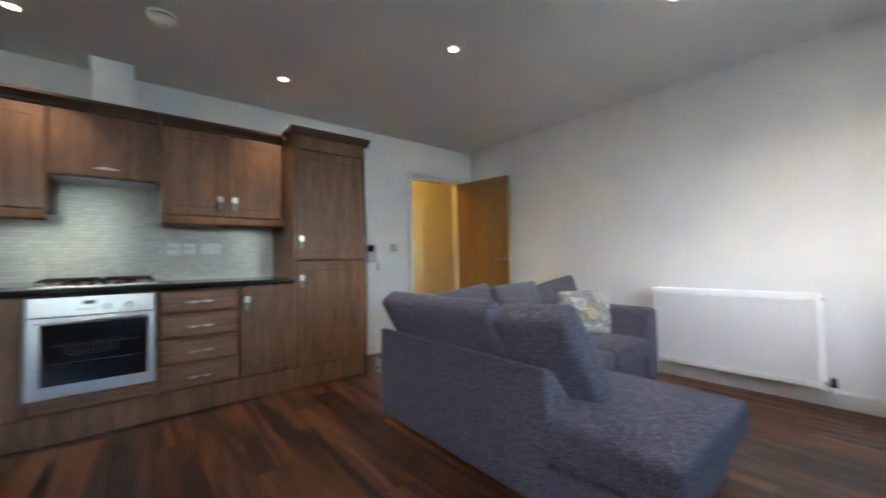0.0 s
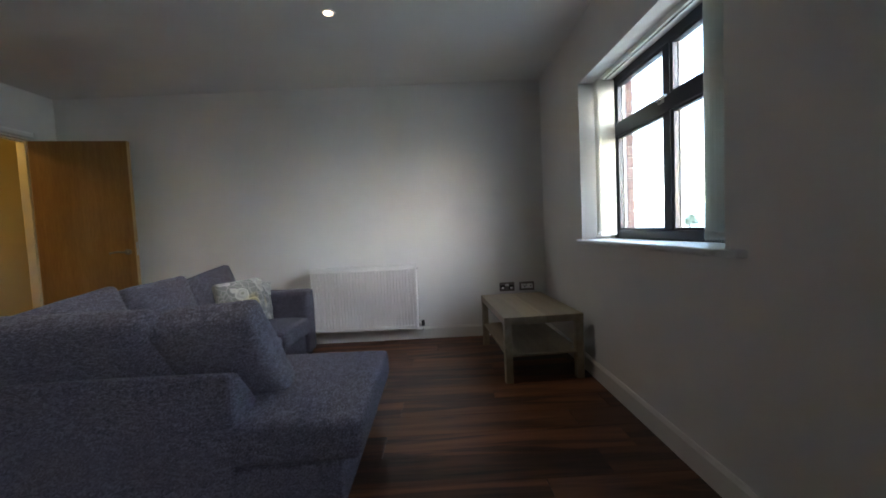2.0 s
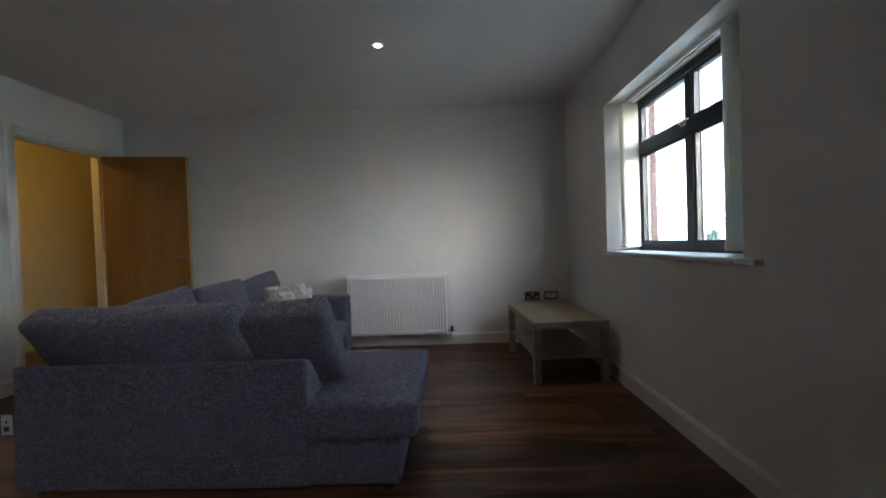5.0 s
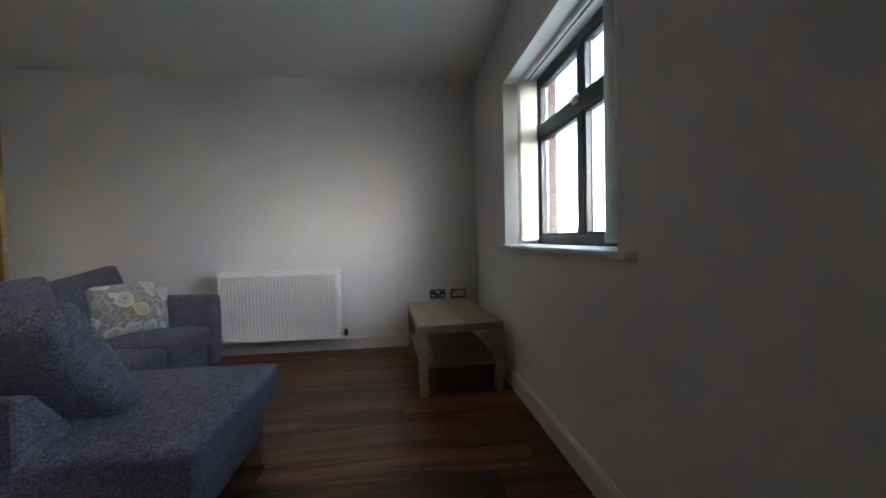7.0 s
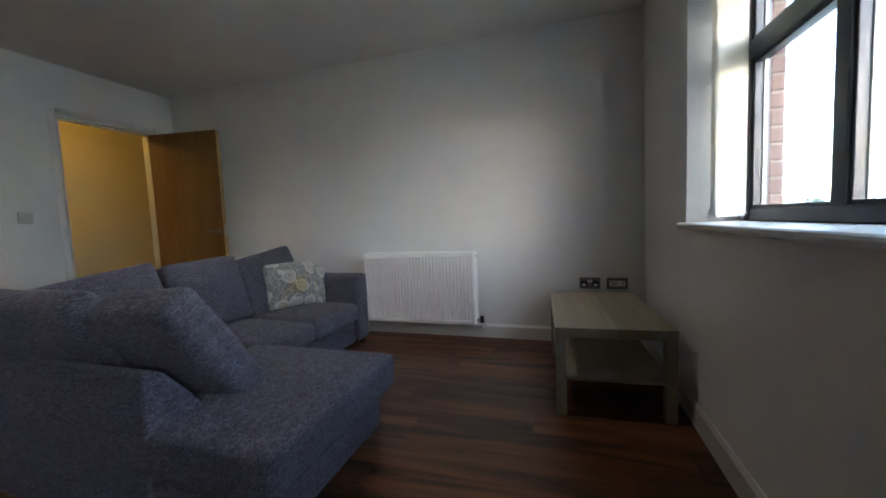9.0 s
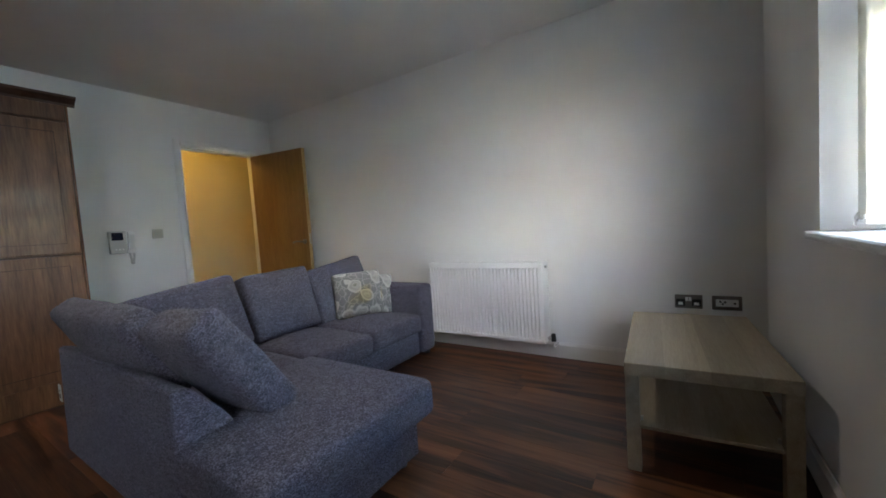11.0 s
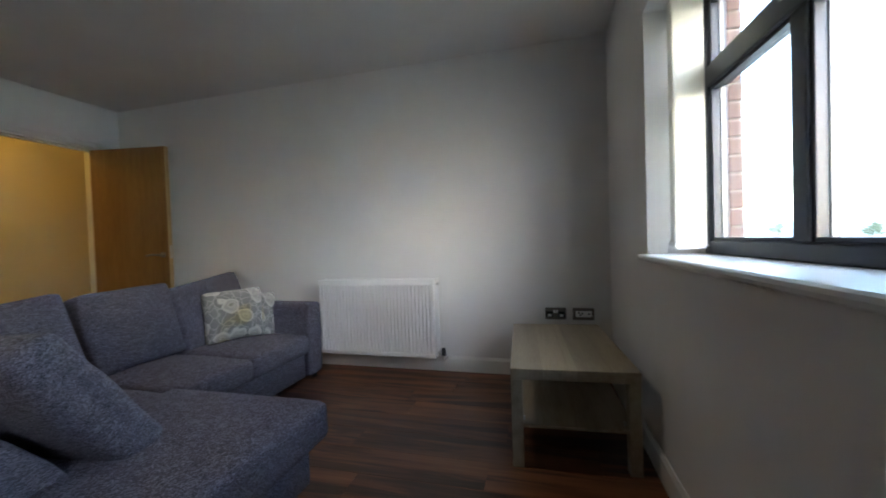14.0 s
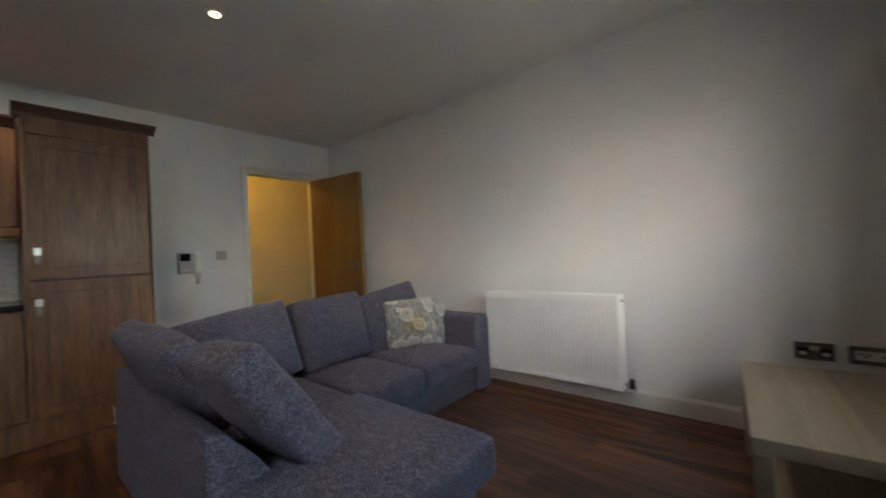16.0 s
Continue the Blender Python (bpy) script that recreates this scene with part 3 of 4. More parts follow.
# ---- radiator ----
def radiator():
    r = thing("radiator", "white enamelled steel panel radiator under a bare wall", "radiator", at=(X1, 0, 0))
    y0, y1, z0, z1 = 1.495, 2.475, 0.145, 0.735
    xf = -0.185
    n = 33
    bm = bmesh.new()
    prof = []
    pitch = (y1 - y0 - 0.026) / n
    for k in range(n):
        a = y0 + 0.013 + k * pitch
        prof += [(a, 0.0), (a + pitch * 0.50, 0.0), (a + pitch * 0.62, 0.016), (a + pitch * 0.82, 0.016), (a + pitch * 0.94, 0.0)]
    prof.append((y1 - 0.013, 0.0))
    prof = [(y0, 0.012), (y0 + 0.004, 0.0)] + prof + [(y1 - 0.004, 0.0), (y1, 0.012)]
    rows = []
    for z, d in ((z0, 0.012), (z0 + 0.006, 0.002), (z0 + 0.03, 0.0), (z0 + 0.045, 1), (z1 - 0.045, 1), (z1 - 0.03, 0.0), (z1 - 0.006, 0.002), (z1, 0.012)):
        rows.append([bm.verts.new((xf + (o if d == 1 else (o if k in (0, len(prof) - 1) else d)), y, z)) for k, (y, o) in enumerate(prof)])
    for a, b in zip(rows, rows[1:]):
        for k in range(len(prof) - 1):
            bm.faces.new((a[k], b[k], b[k + 1], a[k + 1]))
    bmesh.ops.recalc_face_normals(bm, faces=bm.faces)
    part("front_panel", bm, RADIATOR, r)
    part("back_panel", box((-0.075, y0 + 0.01, z0 + 0.02), (-0.06, y1 - 0.01, z1 - 0.03), 0.004), RADIATOR, r)
    conv = bmesh.new()
    for k in range(40):
        y = y0 + 0.03 + k * (y1 - y0 - 0.06) / 39
        add_box(conv, (-0.165, y - 0.0008, z0 + 0.05), (-0.08, y + 0.0008, z1 - 0.05))
    part("convector_fins", conv, RADIATOR, r)
    for y in (y0 - 0.001, y1 - 0.003):
        part("side_panel", box((-0.178, y, z0 + 0.006), (-0.045, y + 0.004, z1 + 0.004), 0.0015), RADIATOR, r)
    grille = bmesh.new()
    add_box(grille, (-0.182, y0, z1 - 0.004), (-0.172, y1, z1 + 0.005), 0.002)
    add_box(grille, (-0.055, y0, z1 - 0.004), (-0.045, y1, z1 + 0.005), 0.002)
    for k in range(45):
        y = y0 + 0.01 + k * (y1 - y0 - 0.02) / 44
        add_box(grille, (-0.173, y - 0.0035, z1 - 0.001), (-0.054, y + 0.0035, z1 + 0.0035))
    part("top_grille", grille, RADIATOR, r)
    for y in (y0 + 0.16, y1 - 0.16):
        part("bracket", box((-0.062, y - 0.02, z0 + 0.05), (0.0, y + 0.02, z1 - 0.08), 0.003), RADIATOR, r)
    v = part("valve_body", cyl((-0.12, y0 - 0.002, z0 + 0.03), (-0.12, y0 - 0.05, z0 + 0.03), 0.011, 14), CHROME, r, "chrome lockshield valve", True)
    part("valve_cap", cyl((-0.12, y0 - 0.043, z0 + 0.012), (-0.12, y0 - 0.043, z0 + 0.066), 0.019, 16, 0.015), BLACK, r, "dark valve cap", True)
    part("valve_nut", cyl((-0.12, y0 - 0.03, z0 + 0.03), (-0.12, y0 - 0.012, z0 + 0.03), 0.019, 6), CHROME, r)
    part("pipe", tube([(-0.12, y0 - 0.043, z0 + 0.02), (-0.12, y0 - 0.043, z0 - 0.02), (-0.10, y0 - 0.043, z0 - 0.035), (0.0, y0 - 0.043, z0 - 0.036)], 0.0075, 10), GLOSS, r, "white painted pipe", True)
    part("vent_plug", cyl((-0.12, y0 - 0.002, z1 - 0.03), (-0.12, y0 - 0.018, z1 - 0.03), 0.009, 10), CHROME, r)
    return r


radiator()


# ---- low table ----
def low_table():
    t = thing("coffee_table", "low birch-effect side table with a lower shelf", "table", at=(2.893, 0.318, 0), rz=3.0)
    L, W, top, ap = 0.90, 0.545, 0.448, 0.05
    part("tabletop", box((0, 0, top - ap), (L, W, top), 0.003), BIRCHTOP, t)
    for x in (0.0015, L - 0.0515):
        for y in (0.0015, W - 0.0515):
            part("leg", box((x, y, 0), (x + 0.05, y + 0.05, top - ap), 0.002), BIRCH, t)
    part("shelf", box((0.012, 0.012, 0.178), (L - 0.012, W - 0.012, 0.192), 0.002), BIRCH, t)
    for x in (0.053, L - 0.061):
        for y in (0.053, W - 0.061):
            part("shelf_bracket", box((x, y, 0.193), (x + 0.008, y + 0.008, 0.21)), GREYPLASTIC, t)
    return t


low_table()


# ---- sofa ----
def corner_sofa():
    s = thing("corner_sofa", "blue-grey tweed corner sofa with a chaise end", "sofa", at=(0, 0, 0))
    # frames
    back_w = [(1.742, 0.03), (1.965, 0.03), (1.992, 0.31), (1.905, 0.445), (1.812, 0.558), (1.752, 0.572)]
    part("chaise_back", prism(back_w, "y", 2.050, 3.325, 0.016), TWEED, s)
    back_n = [(3.09, 0.03), (3.32, 0.03), (3.32, 0.595), (3.14, 0.60)]
    part("long_back", prism(back_n, "x", 1.95, 3.815, 0.022), TWEED, s, "", True)
    part("arm", pillow((0.185, 0.66, 0.555), 0.035, 0.04, 0, 3, 0.003), TWEED, s, "", True).matrix_basis = pose(3.722, 2.756, 0.307)
    part("base", box((1.95, 2.462, 0.03), (3.628, 3.085, 0.206), 0.012, 3), TWEED, s, "", True)
    part("chaise_base", box((1.752, 1.668, 0.035), (2.525, 2.47, 0.206), 0.012, 3), TWEED, s, "", True)

    def cushion(n, size, at, rot=(0, 0, 0), **k):
        o = part(n, pillow(size, **k), TWEED, s, "", True)
        o.matrix_basis = pose(*at, *rot)
        return o

    # seats
    cushion("chaise_cushion", (0.825, 0.84, 0.165), (2.158, 2.010, 0.298), radius=0.034, bulge=0.12, seed=1)
    cushion("seat_cushion", (0.55, 0.72, 0.152), (3.346, 2.768, 0.288), radius=0.036, bulge=0.2, seed=2)
    cushion("seat_cushion", (0.49, 0.72, 0.152), (2.814, 2.768, 0.288), radius=0.036, bulge=0.2, seed=3)
    cushion("seat_cushion", (0.54, 0.66, 0.152), (2.286, 2.765, 0.283), radius=0.036, bulge=0.18, seed=4)
    # back cushions, leaning on the frames
    cushion("back_cushion", (0.66, 0.165, 0.46), (2.222, 3.085, 0.562), (-15, -7, 0), radius=0.032, bulge=0.42, thin=1, seed=5)
    cushion("back_cushion", (0.51, 0.165, 0.46), (2.83, 3.075, 0.578), (-15, -2, 0), radius=0.032, bulge=0.42, thin=1, seed=6)
    cushion("back_cushion", (0.60, 0.165, 0.46), (3.375, 3.085, 0.575), (-15, -8, 0), radius=0.032, bulge=0.42, thin=1, seed=7)
    cushion("back_cushion", (0.150, 0.93, 0.375), (1.862, 2.805, 0.630), (0, -31, 0), radius=0.045, bulge=0.42, thin=0, seed=8, wobble=0.009)
    cushion("back_cushion", (0.152, 0.385, 0.515), (1.968, 2.168, 0.566), (-5, -34, 6), radius=0.034, bulge=0.14, thin=0, seed=9)
    tag = part("care_label", box((1.7425, 3.318, 0.285), (1.744, 3.368, 0.372)), GREYPLASTIC, s, "pale sewn-in care label")
    part("label_print", box((1.7412, 3.341, 0.335), (1.7425, 3.350, 0.346)), BLACK, tag)
    part("label_print", box((1.7412, 3.334, 0.30), (1.7425, 3.358, 0.322)), BLACK, tag)
    for x, y in ((1.80, 1.72), (2.46, 1.72), (1.80, 3.26), (3.74, 2.47), (3.74, 3.24), (2.6, 2.40)):
        part("foot", cyl((x, y, 0), (x, y, 0.045), 0.022, 12, 0.026), BLACK, s, "short black foot", True)
    return s


corner_sofa()


def scatter(at, rot, seed):
    o = part("scatter_cushion", pillow((0.385, 0.13, 0.36), 0.035, 0.7, 1, seed, 0.005, 13, 0.04), FLORAL, None, "", True)
    o.matrix_world = pose(*at, *rot)
    return tagged(o, "square floral cushion, pale petals on grey cloth", "cushion", "scatter cushions on the sofa")


scatter((3.385, 2.865, 0.548), (-8, -1, -29), 1)
scatter((3.510, 2.868, 0.512), (-11, 6, -33), 2)


# ---- kitchen ----
KF = 4.205


def bow_handle(parent, c, length, out=0.026):
    """An arched pull, thick in the middle, on a front that faces -y."""
    bm = bmesh.new()
    rings = []
    for k in range(13):
        s = k / 12 - 0.5
        d = out * (1 - (2 * s) ** 2) + 0.001
        rz, ry = 0.003 + 0.006 * (1 - (2 * s) ** 2), 0.0025 + 0.002 * (1 - (2 * s) ** 2)
        rings.append([bm.verts.new((c[0] + s * length, c[1] - d + ry * math.cos(j * math.tau / 10), c[2] + rz * math.sin(j * math.tau / 10))) for j in range(10)])
    for p, q in zip(rings, rings[1:]):
        for j in range(10):
            bm.faces.new((p[j], p[(j + 1) % 10], q[(j + 1) % 10], q[j]))
    bm.faces.new(rings[0])
    bm.faces.new(rings[-1])
    bmesh.ops.recalc_face_normals(bm, faces=bm.faces)
    return part("handle", bm, CHROME, parent, "satin bow handle", True)


def tab_handle(parent, c):
    h = part("handle", box((c[0] - 0.016, c[1] - 0.022, c[2] + 0.005), (c[0] + 0.016, c[1] - 0.016, c[2] + 0.05), 0.003), CHROME, parent, "satin block pull")
    part("handle_post", box((c[0] - 0.011, c[1] - 0.017, c[2] - 0.05), (c[0] + 0.011, c[1] + 0.001, c[2] + 0.03), 0.003), NICKEL, h)
    return h


def shaker(parent, name, x0, x1, z0, z1, y, mat=None):
    """A foil-wrapped frame-and-panel front; dark strips paint shade in the routed line round its field."""
    mat = mat or CABINET
    bm = box((x0, y, z0), (x1, y + 0.019, z1), 0.008, 3)
    d = part(name, bm, mat, parent)
    b = 0.068 if min(x1 - x0, z1 - z0) > 0.2 else 0.03
    groove = bmesh.new()
    a0, a1, c0, c1 = x0 + b, x1 - b, z0 + b, z1 - b
    g = 0.0045
    for p, q in (((a0, c0), (a1, c0 + g)), ((a0, c1 - g), (a1, c1)), ((a0, c0 + g), (a0 + g, c1 - g)), ((a1 - g, c0 + g), (a1, c1 - g))):
        add_box(groove, (p[0], y - 0.0012, p[1]), (q[0], y + 0.002, q[1]))
    part("routed_line", groove, DARKTRIM, d)
    return d


def ogee_front(x0, x1, z0, z1, y):
    """A drawer front whose edges fall back in a routed slope to a thin lip."""
    bm = bmesh.new()
    rings = []
    for inset, depth in ((0.0, 0.019), (0.0, 0.011), (0.003, 0.009), (0.011, 0.0035), (0.016, 0.0008), (0.019, 0.0)):
        a, b, c, d = x0 + inset, x1 - inset, z0 + inset, z1 - inset
        rings.append([bm.verts.new((px, y + depth, pz)) for px, pz in ((a, c), (b, c), (b, d), (a, d))])
    bm.faces.new(rings[0][::-1])
    for p, q in zip(rings, rings[1:]):
        for i in range(4):
            bm.faces.new((p[i], p[(i + 1) % 4], q[(i + 1) % 4], q[i]))
    bm.faces.new(rings[-1])
    bmesh.ops.recalc_face_normals(bm, faces=bm.faces)
    return bm


def base_unit(x0, x1, label):
    u = thing("base_cabinet", label, "kitchen cabinet", "fitted kitchen units")
    part("carcass", box((x0, KF + 0.021, 0.17), (x1, Y1 - 0.01, 0.846)), CABINET, u)
    # Dark sheet behind the fronts puts shade into the gaps between them.
    part("front_rail", box((x0 + 0.002, KF + 0.0195, 0.172), (x1 - 0.002, KF + 0.0208, 0.845)), DARKTRIM, u)
    return u


u = base_unit(0.615, 1.086, "walnut-effect four-drawer base unit with bow handles")
for z0, z1 in ((0.683, 0.843), (0.517, 0.677), (0.348, 0.511), (0.178, 0.342)):
    d = part("drawer_front", ogee_front(0.620, 1.082, z0, z1, KF), DRAWERS, u)
    bow_handle(d, (0.806, KF, (z0 + z1) / 2 - 0.004), 0.078)
    bow_handle(d, (0.886, KF, (z0 + z1) / 2 - 0.004), 0.078)
u = base_unit(1.088, 1.474, "walnut-effect base unit with one panelled door")
d = shaker(u, "cabinet_door", 1.092, 1.470, 0.178, 0.843, KF)
tab_handle(d, (1.139, KF, 0.72))
u = base_unit(-0.60, 0.024, "walnut-effect base unit beside the oven")
d = shaker(u, "cabinet_door", -0.596, 0.020, 0.178, 0.843, KF)
u = thing("oven_housing", "walnut-effect housing with a drawer under the oven", "kitchen cabinet", "fitted kitchen units")
part("carcass", box((0.026, KF + 0.021, 0.17), (0.613, Y1 - 0.01, 0.272)), CABINET, u)
part("drawer_front", ogee_front(0.03, 0.609, 0.178, 0.268, KF), DRAWERS, u)

plinth = thing("plinth", "walnut-effect kickboard along the kitchen units", "plinth")
part("board", box((-0.60, KF + 0.045, 0), (2.10, KF + 0.063, 0.168), 0.002), CABINET, plinth)
part("seal", box((-0.60, KF + 0.043, 0), (2.10, KF + 0.0445, 0.004)), DARKTRIM, plinth)

tagged(part("worktop", prism([(KF - 0.022, 0.852), (KF - 0.024, 0.868), (KF - 0.016, 0.884), (KF - 0.004, 0.887), (Y1 - 0.006, 0.887), (Y1 - 0.006, 0.848), (KF - 0.016, 0.848)], "x", -0.60, 1.474), WORKTOP),
            "black laminate kitchen worktop with a rounded edge", "worktop")


def oven():
    o = thing("oven", "built-in stainless steel single oven, dark glass door", "oven")
    x0, x1, z0, z1 = 0.040, 0.606, 0.272, 0.838
    part("body", box((x0 + 0.01, KF + 0.02, z0), (x1 - 0.01, Y1 - 0.08, z1), 0.002), BLACK, o)
    p = part("control_panel", box((x0, KF - 0.002, 0.728), (x1, KF + 0.02, z1), 0.003), STEEL, o)
    part("display", box((0.27, KF - 0.0035, 0.79), (0.325, KF - 0.001, 0.813)), BLACK, p, "small black clock display")
    for x in (0.375, 0.478):
        part("knob", cyl((x, KF - 0.002, 0.772), (x, KF - 0.026, 0.772), 0.019, 24, 0.016), STEEL, p, "round steel control knob", True)
    for x in (0.255, 0.285, 0.315):
        part("button", cyl((x, KF - 0.002, 0.762), (x, KF - 0.006, 0.762), 0.005, 12), BLACK, p)
    d = part("oven_door", wall_bm("x", KF - 0.004, 0.022, (x0, x1), (z0, 0.722), [(x0 + 0.055, x1 - 0.04, 0.338, 0.684)]), STEEL, o)
    part("door_glass", box((x0 + 0.05, KF + 0.002, 0.333), (x1 - 0.035, KF + 0.006, 0.689)), BLACKGLASS, d, "dark reflective glass")
    part("door_handle", tube([(x0 + 0.05, KF - 0.002, 0.698), (x0 + 0.05, KF - 0.036, 0.700), (x0 + 0.06, KF - 0.042, 0.700), (x1 - 0.06, KF - 0.042, 0.700), (x1 - 0.05, KF - 0.036, 0.700), (x1 - 0.05, KF - 0.002, 0.698)], 0.009, 12), STEEL, d, "full-width steel bar handle", True)
    rack = bmesh.new()
    for z in (0.46, 0.56):
        add_tube(rack, [(x0 + 0.1, KF + 0.0005, z), (x1 - 0.08, KF + 0.0005, z)], 0.0012, 6)
    for k in range(7):
        a = 0.5 + 0.012 * k
        add_tube(rack, [(x0 + 0.17 - 0.008 * k, KF + 0.0005, a), (x1 - 0.2 + 0.008 * k, KF + 0.0005, a)], 0.0007, 6)
    part("wire_rack", rack, NICKEL, d, "wire shelf behind the glass")
    return o


oven()


def hob():
    h = thing("gas_hob", "four-burner gas hob with black iron pan supports", "hob", at=(0.33, 4.50, 0.887))
    part("plate", box((-0.285, -0.255, 0), (0.285, 0.255, 0.012), 0.005, 3), STEEL, h)
    for x, y, r in ((-0.14, -0.11, 0.042), (-0.14, 0.13, 0.03), (0.14, -0.11, 0.03), (0.14, 0.13, 0.05)):
        b = part("burner", cyl((x, y, 0.012), (x, y, 0.024), r, 24), BRASS, h, "brassy burner ring", True)
        part("burner_cap", cyl((x, y, 0.024), (x, y, 0.031), r * 0.85, 24, r * 0.75), IRON, b, "", True)
    for sx in (-0.14, 0.14):
        g = bmesh.new()
        a, b = sx - 0.125, sx + 0.125
        for y in (-0.225, 0.225):
            add_box(g, (a, y - 0.005, 0.036), (b, y + 0.005, 0.046), 0.002)
        for x in (a, b - 0.01):
            add_box(g, (x, -0.225, 0.036), (x + 0.01, 0.225, 0.046), 0.002)
        for y in (-0.11, 0.0, 0.13):
            add_box(g, (a, y - 0.004, 0.037), (b, y + 0.004, 0.052), 0.002)
        add_box(g, (sx - 0.004, -0.225, 0.037), (sx + 0.004, 0.225, 0.052), 0.002)
        for x in (a + 0.005, b - 0.005):
            for y in (-0.22, 0.22):
                add_cyl(g, (x, y, 0.011), (x, y, 0.04), 0.006, 8)
        part("pan_support", g, IRON, h, "black cast-iron grid")
    for k in range(4):
        part("knob", cyl((-0.09 + 0.06 * k, -0.238, 0.012), (-0.09 + 0.06 * k, -0.238, 0.03), 0.014, 16, 0.012), BLACK, h, "", True)
    return h


hob()


def tall_unit():
    t = thing("tall_cabinet", "tall walnut-effect larder unit with two doors and cornice", "kitchen cabinet", "fitted kitchen units")
    x0, x1 = 1.478, 2.098
    part("carcass", box((x0, KF + 0.021, 0.17), (x1, Y1 - 0.004, 2.06)), CABINET, t)
    part("end_panel", box((x1, KF + 0.002, 0.0), (x1 + 0.012, Y1 - 0.004, 2.07), 0.002), CABINET, t)
    d = shaker(t, "cabinet_door", x0 + 0.022, x1 - 0.003, 0.178, 1.016, KF)
    tab_handle(d, (1.535, KF, 0.86))
    d = shaker(t, "cabinet_door", x0 + 0.022, x1 - 0.003, 1.030, 1.928, KF)
    tab_handle(d, (1.535, KF, 1.175))
    part("top_panel", box((x0 + 0.022, KF, 1.938), (x1 - 0.003, KF + 0.019, 2.046), 0.003), CABINET, t)
    # Dark strip between the two doors stands in for the shade there.
    part("gap_line", box((x0 + 0.022, KF + 0.001, 1.0165), (x1 - 0.003, KF + 0.02, 1.0295)), DARKTRIM, t)
    c = bmesh.new()
    prof = [(0.0, 2.046), (0.004, 2.06), (0.016, 2.07), (0.030, 2.084), (0.046, 2.092), (0.048, 2.106), (-0.02, 2.106), (-0.02, 2.046)]
    front = prism([(KF - u, z) for u, z in prof], "x", x0 - 0.03, x1 + 0.05)
    part("cornice", front, DARKTRIM, t, "dark moulded cornice")
    part("cornice", prism([(x1 + 0.002 + u, z) for u, z in prof], "y", KF - 0.0, Y1 - 0.004), DARKTRIM, t, "dark moulded cornice")
    part("cornice", prism([(x0 + 0.018 - u, z) for u, z in prof], "y", KF - 0.0, 4.42), DARKTRIM, t, "dark moulded cornice")
    return t


tall_unit()
WF = 4.472


def wall_unit(x0, x1, z0, z1, label):
    u = thing("wall_cabinet", label, "kitchen cabinet", "fitted kitchen units")
    part("carcass", box((x0, WF + 0.021, z0), (x1, Y1 - 0.004, z1)), CABINET, u)
    prof = [(0.0, 2.022), (0.004, 2.04), (0.016, 2.05), (0.030, 2.066), (0.046, 2.074), (0.048, 2.09), (-0.02, 2.09), (-0.02, 2.022)]
    part("cornice", prism([(WF - a, z) for a, z in prof], "x", x0, x1), DARKTRIM, u, "dark moulded cornice")
    return u


u = wall_unit(0.642, 1.474, 1.372, 2.022, "walnut-effect double-door wall cabinet")
for x0, x1, hx in ((0.646, 1.056, 1.008), (1.060, 1.470, 1.108)):
    d = shaker(u, "cabinet_door", x0, x1, 1.376, 2.018, WF)
    tab_handle(d, (hx, WF, 1.482))
part("pelmet", prism([(WF - 0.008, 1.302), (WF - 0.016, 1.318), (WF - 0.010, 1.348), (WF - 0.004, 1.368), (WF + 0.014, 1.370), (WF + 0.014, 1.302)], "x", 0.642, 1.474), CABINET, u, "moulded light pelmet")
u = wall_unit(0.082, 0.640, 1.598, 2.022, "short walnut-effect extractor cabinet over the hob")
d = part("flap_door", box((0.086, WF, 1.602), (0.636, WF + 0.019, 2.018), 0.004), CABINET, u)
bow_handle(d, (0.355, WF, 1.655), 0.12)
part("extractor", box((0.09, WF + 0.05, 1.588), (0.632, Y1 - 0.03, 1.5975), 0.002), GREYPLASTIC, u, "pale extractor underside")
u = wall_unit(-0.60, 0.080, 1.372, 2.022, "walnut-effect wall cabinet with a pelmet")
d = shaker(u, "cabinet_door", -0.596, 0.076, 1.376, 2.018, WF)
part("pelmet", prism([(WF - 0.008, 1.302), (WF - 0.016, 1.318), (WF - 0.010, 1.348), (WF - 0.004, 1.368), (WF + 0.014, 1.370), (WF + 0.014, 1.302)], "x", -0.60, 0.080), CABINET, u, "moulded light pelmet")

setting(part("boxing", box((0.265, 4.56, 2.0925), (0.498, Y1, H), 0.002), WALL), "white boxed-in duct above the cabinets", "boxing")

# mosaic splashback
splash = setting(part("splashback", box((-0.60, Y1 - 0.005, 0.888), (1.474, Y1, 1.62)), GROUT), "cream mosaic tiled splashback", "splashback")
verts, faces = [], []
rng = random.Random(7)
row = 0
z = 0.892
while z < 1.605:
    x = -0.60 + (0.024 if row % 2 else 0.0)
    while x < 1.47:
        a, b, c, d, y = x + 0.001, min(x + 0.047, 1.473), z + 0.0012, z + 0.0222, Y1 - 0.0085 - rng.uniform(0, 0.0008)
        n = len(verts)
        verts += [(a, Y1 - 0.004, c), (b, Y1 - 0.004, c), (b, Y1 - 0.004, d), (a, Y1 - 0.004, d),
                  (a + 0.0015, y, c + 0.0015), (b - 0.0015, y, c + 0.0015), (b - 0.0015, y, d - 0.0015), (a + 0.0015, y, d - 0.0015)]
        faces += [(n + 4, n + 5, n + 6, n + 7), (n, n + 1, n + 5, n + 4), (n + 1, n + 2, n + 6, n + 5), (n + 2, n + 3, n + 7, n + 6), (n + 3, n, n + 4, n + 7)]
        x += 0.048
    z += 0.0235
    row += 1
tile_mesh = bpy.data.meshes.new("mosaic_tiles")
tile_mesh.from_pydata(verts, [], faces)
tile_mesh.materials.append(TILE)
